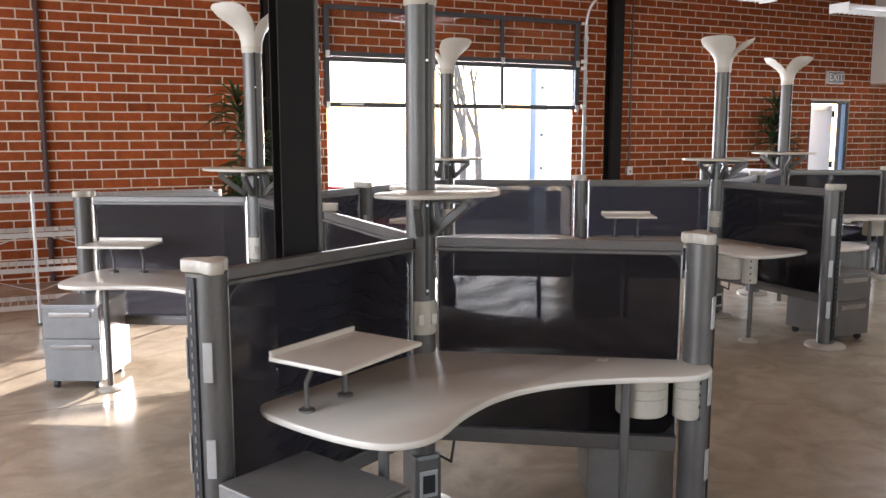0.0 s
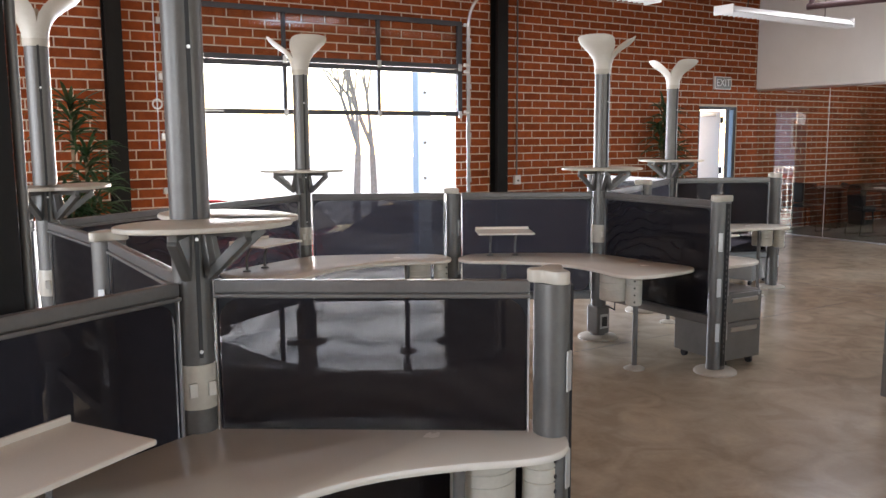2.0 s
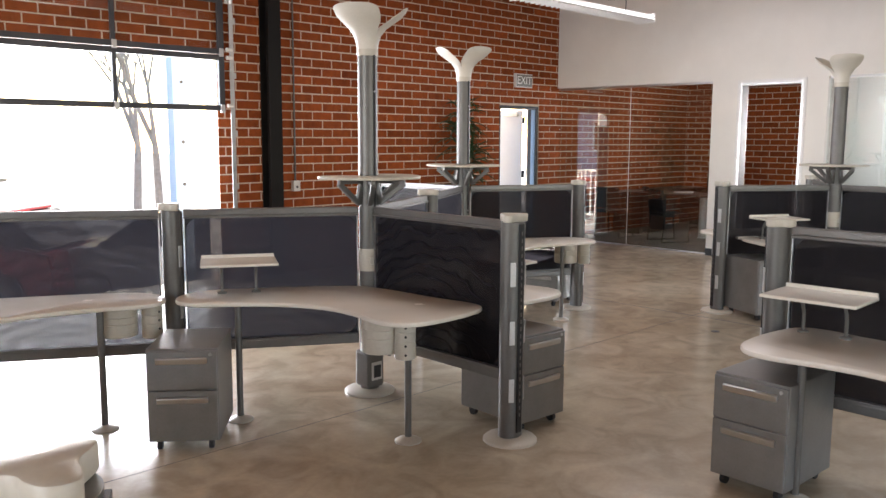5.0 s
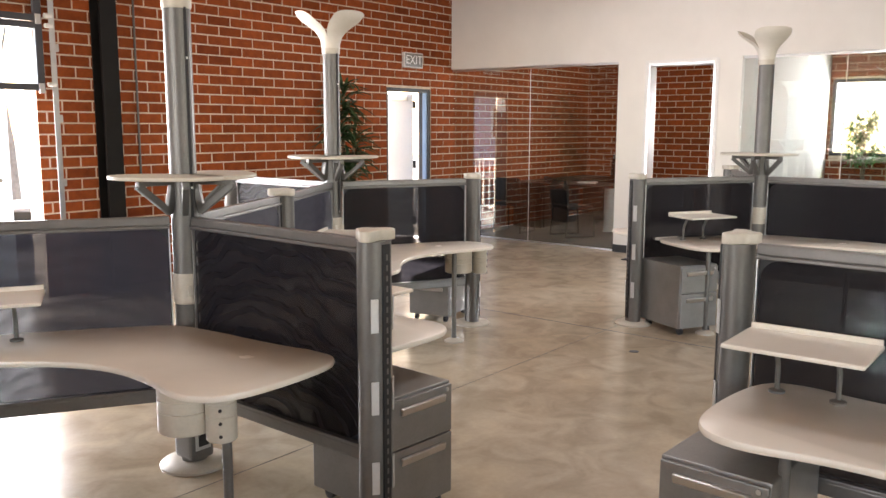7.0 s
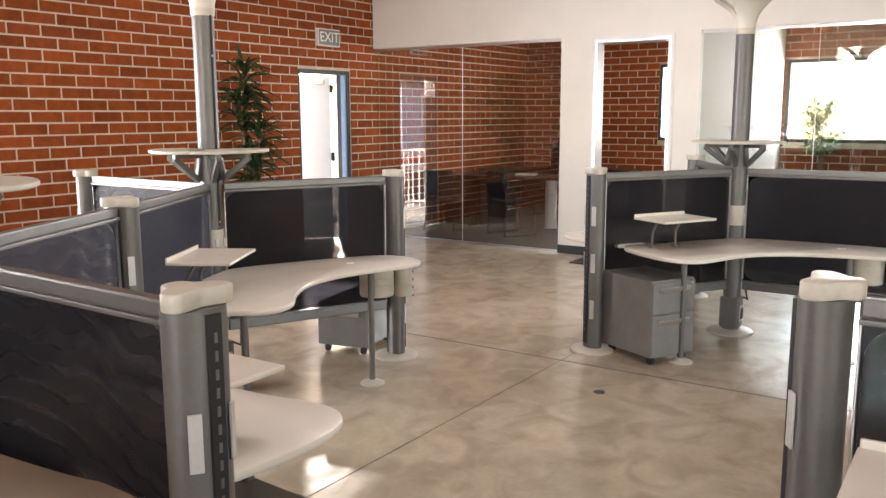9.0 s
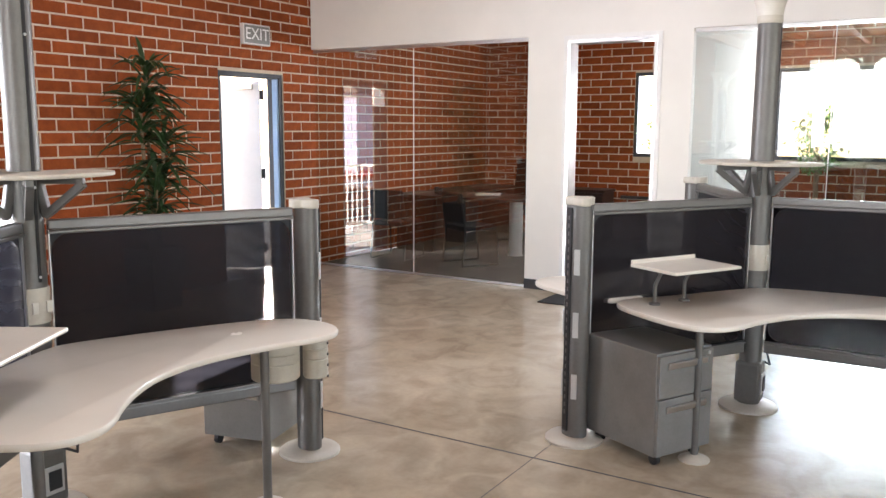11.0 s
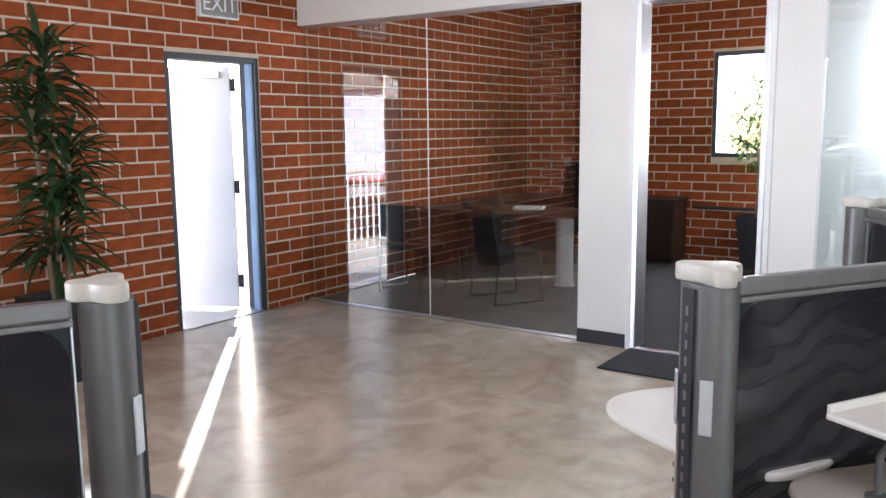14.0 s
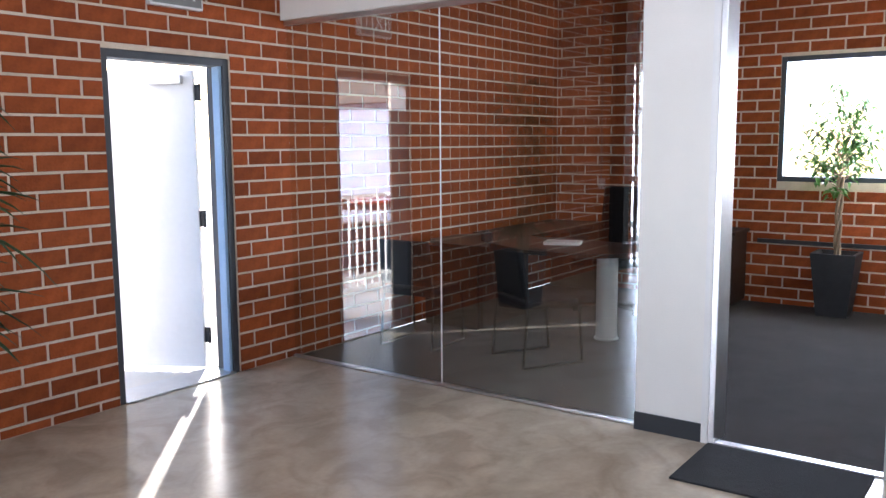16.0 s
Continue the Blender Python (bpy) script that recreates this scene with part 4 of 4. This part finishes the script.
def planter(parent, top, w0, w1, label="black tapered planter"):
    bm = bmesh.new()
    rows = [(w0, 0.0), (w1, top), (w1 - 0.03, top), (w1 - 0.05, top - 0.06)]
    rings = [[bm.verts.new((sx * w, sy * w, z)) for sx, sy in ((-1, -1), (1, -1), (1, 1), (-1, 1))] for w, z in rows]
    for p, q in zip(rings, rings[1:]):
        for k in range(4):
            bm.faces.new((p[k], p[(k + 1) % 4], q[(k + 1) % 4], q[k]))
    bm.faces.new(rings[0][::-1])
    part("planter", bm, M_DARK, parent, label)
    part("soil", slab((-w1 + 0.045, -w1 + 0.045, top - 0.08), (w1 - 0.045, w1 - 0.045, top - 0.05)), M_SOIL, parent, "dark potting soil")


def dracaena(x, y, canes, seed, pot_top=0.55):
    """Cane plant: bare stems, each with tiers of long arching blades."""
    rnd = random.Random(seed)
    ob = thing("potted_dracaena", at(x, y), "tall cane plant with dark green blades in a black planter", "potted plant", "cane plants")
    planter(ob, pot_top, 0.15, 0.19)
    for cx, cy, h in canes:
        pts = [Vector((cx * 0.4, cy * 0.4, pot_top - 0.06)), Vector((cx * 0.7, cy * 0.7, (pot_top + h) / 2)), Vector((cx, cy, h))]
        part("cane", strip(bmesh.new(), pts, 0.017, 10), M_STEM, ob, "bare ringed cane", True)
        bm = bmesh.new()
        tiers = max(3, int((h - pot_top) / 0.30))
        for t in range(tiers):
            zc = h - t * 0.13 + 0.03
            if t > tiers * 0.72:
                zc = pot_top + 0.15 + rnd.random() * 0.3
            frac = max(0.0, min(1.0, (zc - pts[0].z) / (h - pts[0].z)))
            base = pts[0].lerp(pts[2], frac)
            for k in range(20):
                a = rnd.random() * 6.283
                el = rnd.uniform(-0.1, 1.2) if t else rnd.uniform(0.4, 1.6)
                dr = Vector((math.cos(a), math.sin(a), el))
                if y > 9 and dr.y > 0.35:
                    dr.y *= 0.3
                blade_leaf(bm, (base.x, base.y, zc + rnd.uniform(-0.07, 0.05)), dr, rnd.uniform(0.32, 0.52), rnd.uniform(0.034, 0.056), rnd.uniform(0.25, 0.8))
        part("leaves", bm, M_LEAF, ob, "arching dark green blades", True)


dracaena(10.40, 9.60, [(0.02, 0.04, 2.02), (-0.10, -0.02, 1.72), (0.08, -0.08, 1.40), (-0.05, -0.12, 1.10)], 3)
dracaena(1.90, 9.32, [(-0.02, 0.0, 1.95), (0.10, -0.06, 1.50), (0.16, -0.10, 1.12), (-0.08, -0.08, 1.05)], 8)


def ficus(x, y, seed, height=2.0):
    """Braided-trunk fig in a black planter with a loose crown of small leaves."""
    rnd = random.Random(seed)
    ob = thing("potted_fig", at(x, y), "potted fig with a braided trunk and a loose light green crown", "potted plant", "fig trees")
    planter(ob, 0.58, 0.13, 0.19)
    for ph in (0, 2.1, 4.2):
        pts = [Vector((0.022 * math.cos(ph + z * 9), 0.022 * math.sin(ph + z * 9), 0.5 + z)) for z in [k * 0.07 for k in range(12)]]
        part("trunk", strip(bmesh.new(), pts, 0.014, 8), M_STEM, ob, "twisted pale trunk", True)
    bm = bmesh.new()
    lm = bmesh.new()
    for k in range(46):
        a, z = rnd.random() * 6.283, rnd.uniform(0, 1)
        r = (0.36 * math.sin(math.pi * (0.15 + 0.8 * z)) + 0.05) * rnd.uniform(0.5, 1.1)
        tip = Vector((r * math.cos(a), r * math.sin(a), 1.1 + z * (height - 1.1) + rnd.uniform(-0.06, 0.06)))
        root = Vector((0, 0, 1.05 + z * (height - 1.35) * 0.8))
        tube(bm, root, tip, 0.006, 0.002, 6)
        for j in range(13):
            p = root.lerp(tip, rnd.uniform(0.35, 1.05)) + Vector((rnd.uniform(-0.06, 0.06), rnd.uniform(-0.06, 0.06), rnd.uniform(-0.06, 0.04)))
            b = rnd.random() * 6.283
            blade_leaf(lm, p, (math.cos(b), math.sin(b), rnd.uniform(-0.7, 0.3)), rnd.uniform(0.06, 0.10), rnd.uniform(0.028, 0.042), 0.3)
    tagged(part("twigs", bm, M_STEM, ob, "thin twigs"), kind="stuff")
    part("crown", lm, M_FICUS, ob, "loose light green leaves", True)


ficus(16.93, 6.98, 5, 2.16)
ficus(16.90, 5.12, 9, 1.95)


# ---- office furniture ----
def executive_desk():
    """L-shaped dark walnut desk: panel ends, modesty panel, bullet end on a steel column."""
    ob = thing("office_desk", pose(0, 0, 0), "dark walnut L-shaped office desk with a rounded end", "desk")
    outline = smooth_outline([(14.48, 9.93), (14.48, 8.75), (14.50, 8.30), (14.72, 8.02), (15.10, 8.02), (15.34, 8.30), (15.38, 8.95), (15.38, 9.93)], 1)
    part("top", plate(bmesh.new(), outline, 0.705, 0.74, 0.004), M_WALNUT, ob, "dark walnut bullet top")
    part("return_top", slab((15.39, 9.30, 0.705), (16.95, 9.93, 0.74), 0.004), M_WALNUT, ob, "dark walnut return top")
    part("end_panel", slab((14.56, 9.33, 0.005), (14.60, 9.88, 0.703), 0.003), M_WALNUT, ob, "walnut end panel")
    part("modesty_panel", slab((14.61, 9.30, 0.02), (15.33, 9.33, 0.703), 0.003), M_WALNUT, ob, "walnut modesty panel")
    part("end_panel", slab((15.34, 9.30, 0.005), (15.375, 9.88, 0.703), 0.003), M_WALNUT, ob, "walnut end panel")
    part("end_panel", slab((16.90, 9.32, 0.005), (16.94, 9.9, 0.703), 0.003), M_WALNUT, ob, "walnut end panel")
    part("round_leg", closed_lathe(bmesh.new(), [(0.10, 0.004), (0.10, 0.015), (0.085, 0.02), (0.085, 0.70)], 28, (14.91, 8.30, 0)), M_SATIN, ob, "brushed steel column leg", True)


executive_desk()


def side_chair(x, y, turn):
    """Sled-leg visitor chair, black."""
    ob = thing("visitor_chair", at(x, y, turn), "black upholstered visitor chair on a thin metal frame", "chair", "visitor chairs")
    part("seat", box(bmesh.new(), (0, 0, 0.45), (0.46, 0.45, 0.06), 0.025), M_LEATHER, ob, "black padded seat")
    bm = box(bmesh.new(), (0, 0.23, 0.68), (0.45, 0.05, 0.36), 0.025, 0, -10)
    part("backrest", bm, M_LEATHER, ob, "black padded backrest")
    for s in (-1, 1):
        part("leg_frame", strip(bmesh.new(), [(s * 0.23, -0.22, 0.43), (s * 0.235, -0.25, 0.018), (s * 0.235, 0.24, 0.018), (s * 0.23, 0.20, 0.43), (s * 0.22, 0.25, 0.75)], 0.011, 8), M_BLACKSTEEL, ob, "bent metal leg frame", True)


side_chair(14.02, 8.45, 60)
side_chair(13.95, 9.45, 95)
oc = thing("office_chair", at(15.9, 8.75, -100), "black high-back office chair behind the desk", "chair")
part("seat", box(bmesh.new(), (0, 0, 0.48), (0.5, 0.5, 0.09), 0.035), M_LEATHER, oc, "black padded seat")
part("backrest", box(bmesh.new(), (0, 0.25, 0.86), (0.48, 0.08, 0.62), 0.035, 0, -8), M_LEATHER, oc, "black high back")
part("gas_column", tube(bmesh.new(), (0, 0, 0.08), (0, 0, 0.44), 0.028, seg=14), M_BLACKSTEEL, oc, "black gas column", True)
for k in range(5):
    a = radians(72 * k)
    part("base_arm", strip(bmesh.new(), [(0, 0, 0.10), (0.3 * math.cos(a), 0.3 * math.sin(a), 0.055)], 0.018, 8), M_BLACKSTEEL, oc, "black base arm", True)
    part("castor", tube(bmesh.new(), (0.3 * math.cos(a) - 0.015, 0.3 * math.sin(a), 0.03), (0.3 * math.cos(a) + 0.015, 0.3 * math.sin(a), 0.03), 0.026, seg=12), M_DARK, oc, "black castor", True)
for s in (-1, 1):
    part("armrest", strip(bmesh.new(), [(s * 0.26, 0.05, 0.46), (s * 0.29, 0.05, 0.68), (s * 0.29, -0.18, 0.69)], 0.018, 8), M_DARK, oc, "black armrest", True)
for k, (x, y) in enumerate(((14.7, 9.3), (14.82, 9.42))):
    ph = thing("desk_item", pose(x, y, 0.74), "small dark cup standing on the desk", "cup", "desk cups")
    part("cup_body", closed_lathe(bmesh.new(), [(0.03, 0), (0.036, 0.09), (0.03, 0.09), (0.027, 0.01)], 18), M_DARK, ph, "dark cup", True)
pp = thing("paper_stack", pose(15.0, 8.75, 0.74, 0, 0, 20), "small stack of white paper on the desk", "paper")
part("sheets", box(bmesh.new(), (0, 0, 0.012), (0.21, 0.30, 0.024), 0.002), M_TRIM, pp, "white sheets")

cr = thing("credenza", at(16.945, 8.22), "dark walnut low cabinet against the brick wall", "cabinet")
part("carcass", slab((-0.22, -0.37, 0.03), (0.22, 0.37, 0.70), 0.004), M_WALNUT, cr, "dark walnut carcass")
part("top", slab((-0.24, -0.39, 0.70), (0.235, 0.39, 0.735), 0.004), M_WALNUT, cr, "dark walnut top")
part("plinth", slab((-0.2, -0.35, 0.004), (0.2, 0.35, 0.03)), M_DARK, cr, "recessed plinth")
for s in (-1, 1):
    d = part("door", slab((-0.242, s * 0.185 - 0.18, 0.05), (-0.222, s * 0.185 + 0.18, 0.69), 0.003), M_WALNUT, cr, "walnut cabinet door")
    part("handle", box(bmesh.new(), (-0.252, s * 0.05, 0.5), (0.012, 0.012, 0.12), 0.003), M_ALU, d, "satin bar handle")
structure("wall_raceway", slab((EAST_X - 0.04, 6.1, 0.60), (EAST_X - 0.012, 7.75, 0.64), 0.003), M_DARK, "dark cable raceway along the brick", "raceway")


# ---- wire rack by the brick wall ----
rk = thing("wire_rack", at(-0.4, 7.95), "long chrome wire shelving rack, mostly empty", "shelving rack")
for x in (-3.0, -1.5, 0.18, 1.75):
    for y in (-0.22, 0.22):
        up = part("upright", tube(bmesh.new(), (x, y, 0.02), (x, y, 1.13), 0.014, seg=12), M_ALU, rk, "chrome upright", True)
        part("foot", tube(bmesh.new(), (x, y, 0.0), (x, y, 0.03), 0.02, 0.012, 10), M_DARK, up, "black foot")
for z in (0.18, 0.50, 0.80, 1.10):
    bm = bmesh.new()
    for y in (-0.22, 0.22):
        box(bm, (-0.625, y, z - 0.015), (4.75, 0.008, 0.042), 0.002)
    for k in range(80):
        x = -2.98 + k * 0.06
        box(bm, (x, 0, z + 0.006), (0.006, 0.44, 0.006))
    part("wire_shelf", bm, M_ALU, rk, "chrome wire shelf")
for x0, x1 in ((-1.5, 0.18), (0.18, 1.75)):
    part("brace", strip(bmesh.new(), [(x0, 0.23, 0.22), (x1, 0.23, 0.76)], 0.005, 6), M_ALU, rk, "cross brace")
    part("brace", strip(bmesh.new(), [(x0, 0.236, 0.76), (x1, 0.236, 0.22)], 0.005, 6), M_ALU, rk, "cross brace")

# ---- floor joints and marks ----
structure("floor_joint", slab((9.05, -4.9, 0.0005), (9.061, 9.9, 0.0012)), M_FRAME, "thin sawn control joint in the concrete", "floor joint")
structure("floor_joint", slab((-4.9, 5.25, 0.0005), (13.0, 5.254, 0.0012)), M_FRAME, "thin sawn control joint in the concrete", "floor joint")
fk = thing("floor_plug", at(8.591, 4.775), "small dark plug set in the concrete floor", "floor plug")
part("plug_disc", closed_lathe(bmesh.new(), [(0.035, 0.0), (0.033, 0.003), (0.02, 0.004)], 16), M_FRAME, fk, "dark metal plug")

# ---- outside ----
def branchy(bm, p, d, length, r, depth, rnd):
    q = p + d * length
    tube(bm, p, q, r, r * 0.7, 9 if depth > 2 else 6, False)
    if depth == 0:
        return
    for k in range(3 if depth > 1 else 2):
        n = (d + Vector((rnd.uniform(-0.6, 0.6), rnd.uniform(-0.6, 0.6), rnd.uniform(-0.05, 0.45)))).normalized()
        branchy(bm, q, n, length * rnd.uniform(0.62, 0.82), r * 0.55, depth - 1, rnd)


def bare_tree(x, y, seed, lean):
    rnd = random.Random(seed)
    ob = thing("bare_tree", pose(x, y, -0.9), "bare pale-barked street tree with forked limbs", "tree", "yard trees")
    bm = bmesh.new()
    branchy(bm, Vector((0, 0, 0)), Vector(lean).normalized(), 2.3, 0.13, 4, rnd)
    part("trunk", bm, M_BARK, ob, "grey forked trunk and limbs", True)


bare_tree(12.2, 24.0, 4, (0.05, 0, 1))
bare_tree(13.2, 24.6, 11, (-0.04, 0, 1))


def house(name, x0, y0, x1, y1, eave, ridge, mat, label):
    ob = thing(name, pose(0, 0, 0), label, "building")
    part("wall", slab((x0, y0, -0.92), (x1, y1, eave)), mat, ob, "rendered walls")
    ym = (y0 + y1) / 2
    bm = bmesh.new()
    v = [bm.verts.new(p) for p in ((x0 - 0.4, y0 - 0.4, eave), (x1 + 0.4, y0 - 0.4, eave), (x1 + 0.4, y1 + 0.4, eave), (x0 - 0.4, y1 + 0.4, eave), (x0 - 0.4, ym, ridge), (x1 + 0.4, ym, ridge))]
    for f in ((0, 1, 5, 4), (2, 3, 4, 5), (0, 4, 3), (1, 2, 5), (3, 2, 1, 0)):
        bm.faces.new([v[k] for k in f])
    part("roof", bm, M_ROOF, ob, "brown shingle roof")
    n = max(2, int((x1 - x0) / 3))
    for k in range(n):
        x = x0 + (k + 0.5) * (x1 - x0) / n
        w = part("window", slab((x - 0.55, y0 - 0.06, 1.2), (x + 0.55, y0 - 0.005, 2.3), 0.01), M_TRIM, ob, "white window frame")
        part("pane", slab((x - 0.47, y0 - 0.075, 1.28), (x + 0.47, y0 - 0.062, 2.22)), M_CARGLASS, w, "dark pane")
    return ob


house("lavender_house", -12, 19.0, 0.5, 26, 2.6, 5.2, M_BLUEWALL, "lavender sided house with a shingle roof")


def car(x, y, turn, paint, label):
    """Parked hatchback built from a shaped shell, glasshouse, lamps and wheels."""
    ob = thing("parked_car", pose(x, y, -0.9, 0, 0, turn), label, "car", "parked cars")
    side = [(-2.0, 0.28), (-2.05, 0.62), (-1.95, 0.88), (-1.15, 0.95), (1.55, 0.98), (1.98, 0.90), (2.05, 0.55), (1.98, 0.28)]
    roof = [(-1.2, 0.94), (-0.45, 1.42), (0.3, 1.50), (1.35, 1.44), (1.88, 0.96)]
    for nm, prof, hw, inset, mat, lb in (("body", side, 0.84, 0.06, paint, "painted body shell"), ("glasshouse", roof, 0.72, 0.10, M_CARGLASS, "dark glasshouse")):
        bm = bmesh.new()
        rows = [[bm.verts.new((a, s * w, b)) for a, b in prof] for s, w in ((-1, hw - inset), (-1, hw), (1, hw), (1, hw - inset))]
        for p, q in zip(rows, rows[1:]):
            for k in range(len(prof) - 1):
                bm.faces.new((p[k], q[k], q[k + 1], p[k + 1]))
            bm.faces.new((p[-1], q[-1], q[0], p[0]))
        bm.faces.new(rows[0][::-1])
        bm.faces.new(rows[3])
        bmesh.ops.remove_doubles(bm, verts=bm.verts, dist=0.0005)
        bmesh.ops.recalc_face_normals(bm, faces=bm.faces)
        part(nm, bm, mat, ob, lb)
    part("roof_panel", box(bmesh.new(), (0.45, 0, 1.475), (1.7, 1.3, 0.05), 0.02), paint, ob, "painted roof panel")
    for s in (-1, 1):
        for xx in (-1.25, 1.3):
            wh = part("tyre", tube(bmesh.new(), (xx, s * 0.66, 0.31), (xx, s * 0.85, 0.31), 0.31, seg=24), M_TYRE, ob, "black tyre", True)
            part("rim", tube(bmesh.new(), (xx, s * 0.845, 0.31), (xx, s * 0.862, 0.31), 0.19, seg=18), M_ALU, wh, "silver rim", True)
        part("tail_light", box(bmesh.new(), (2.0, s * 0.66, 0.78), (0.12, 0.2, 0.2), 0.02), M_TAIL, ob, "red tail light")
        part("headlight", box(bmesh.new(), (-1.98, s * 0.6, 0.70), (0.12, 0.3, 0.14), 0.02), M_TRIM, ob, "clear headlight")
    part("bumper", box(bmesh.new(), (2.03, 0, 0.42), (0.12, 1.56, 0.2), 0.03), paint, ob, "rear bumper")
    part("number_plate", slab((2.092, -0.22, 0.50), (2.1, 0.22, 0.61)), M_TRIM, ob, "plain pale plate")


car(5.4, 15.6, -48, M_RED, "parked red hatchback in the sunlit yard")
car(8.2, 13.4, -45, M_SILVERCAR, "parked silver hatchback in the sunlit yard")
car(-4.5, 14.6, 20, M_RED, "parked red hatchback in the sunlit yard")
structure("landing", slab((9.9, 10.255, -0.9), (13.9, 11.75, -0.012)), M_STUCCO, "pale concrete landing outside the exit", "landing")
for cx, cy, ln, turn in ((11.9, 11.68, 4.0, 0), (9.97, 11.0, 1.3, 90)):
    fn = thing("landing_railing", pose(cx, cy, -0.012, 0, 0, turn), "white steel picket railing along the landing", "railing", "railings")
    for z in (0.12, 1.02):
        part("rail", box(bmesh.new(), (0, 0, z), (ln, 0.035, 0.04), 0.004), M_TRIM, fn, "white rail")
    for k in range(int(ln / 0.125)):
        part("picket", box(bmesh.new(), (-ln / 2 + 0.05 + k * 0.125, 0, 0.52), (0.02, 0.02, 1.03), 0.003), M_TRIM, fn)

# ---- bricks ----
BL, BH, JOINT = 0.3048, 0.1067, 0.0150


def brick_mesh(l, h, d=0.012):
    """A brick face proud of the joint, its edges a little eased."""
    e = 0.0035
    vs = [(0, 0, 0), (l, 0, 0), (l, 0, h), (0, 0, h), (e, -d, e), (l - e, -d, e), (l - e, -d, h - e), (e, -d, h - e)]
    fs = [(4, 5, 6, 7), (0, 1, 5, 4), (1, 2, 6, 5), (2, 3, 7, 6), (3, 0, 4, 7)]
    return vs, fs


def lay_bricks(parent, along, lo, hi, z_top, openings, face, near):
    """Running-bond courses; those in the near stretch are parts, the rest one joined mesh."""
    rnd = random.Random(17)
    shared = {}
    jv, jf = [], []
    count = 0
    for c in range(int(z_top / BH) + 1):
        z0, z1 = max(0.002, c * BH - 0.0487 + JOINT / 2), min(z_top - 0.003, (c + 1) * BH - 0.0487 - JOINT / 2)
        spans, cur = [], lo
        for a, b, s, h in sorted(openings):
            if z1 > s and z0 < h - 0.01:
                spans.append((cur, a))
                cur = b
        spans.append((cur, hi))
        start = math.floor(lo / BL) * BL - BL + 0.19 - (BL / 2 if c % 2 else 0)
        for a, b in spans:
            k = math.floor((a - start) / BL)
            while start + k * BL < b:
                p, q = max(a, start + k * BL + JOINT / 2), min(b, start + (k + 1) * BL - JOINT / 2)
                k += 1
                if q - p < 0.02:
                    continue
                d = 0.006
                vs, fs = brick_mesh(q - p, z1 - z0, d)
                out = rnd.uniform(-0.002, 0.002)
                if along == "x":
                    m = pose(p, face + out, z0)
                else:
                    m = pose(face + out, q, z0, 0, 0, -90)
                mid = (p + q) / 2
                if near[0] < mid < near[1] and near[2] < z0 < near[3] and count < 300:
                    key = (round(q - p, 3), round(z1 - z0, 3))
                    if key not in shared:
                        me = bpy.data.meshes.new("brick")
                        me.from_pydata(vs, [], fs)
                        me.materials.append(M_BRICK)
                        shared[key] = me
                    ob = new("brick", shared[key])
                    ob.parent = parent
                    ob.matrix_local = m
                    count += 1
                else:
                    n = len(jv)
                    jv.extend((m @ Vector(v))[:] for v in vs)
                    jf.extend(tuple(n + t for t in f) for f in fs)
    me = bpy.data.meshes.new("bricks")
    me.from_pydata(jv, [], jf)
    me.materials.append(M_BRICKS)
    ob = new("bricks", me)
    ob.parent = parent
    tagged(ob, "red bricks in running bond", kind="stuff")


lay_bricks(wall_north, "x", -5.0, EAST_X, CEIL, N_OPEN, WALL_Y, (10.5, 13.9, 0.0, 2.6))
lay_bricks(wall_east, "y", -5.0, WALL_Y - 0.012, CEIL, E_OPEN, EAST_X, (5.9, 8.4, 0.3, 2.7))
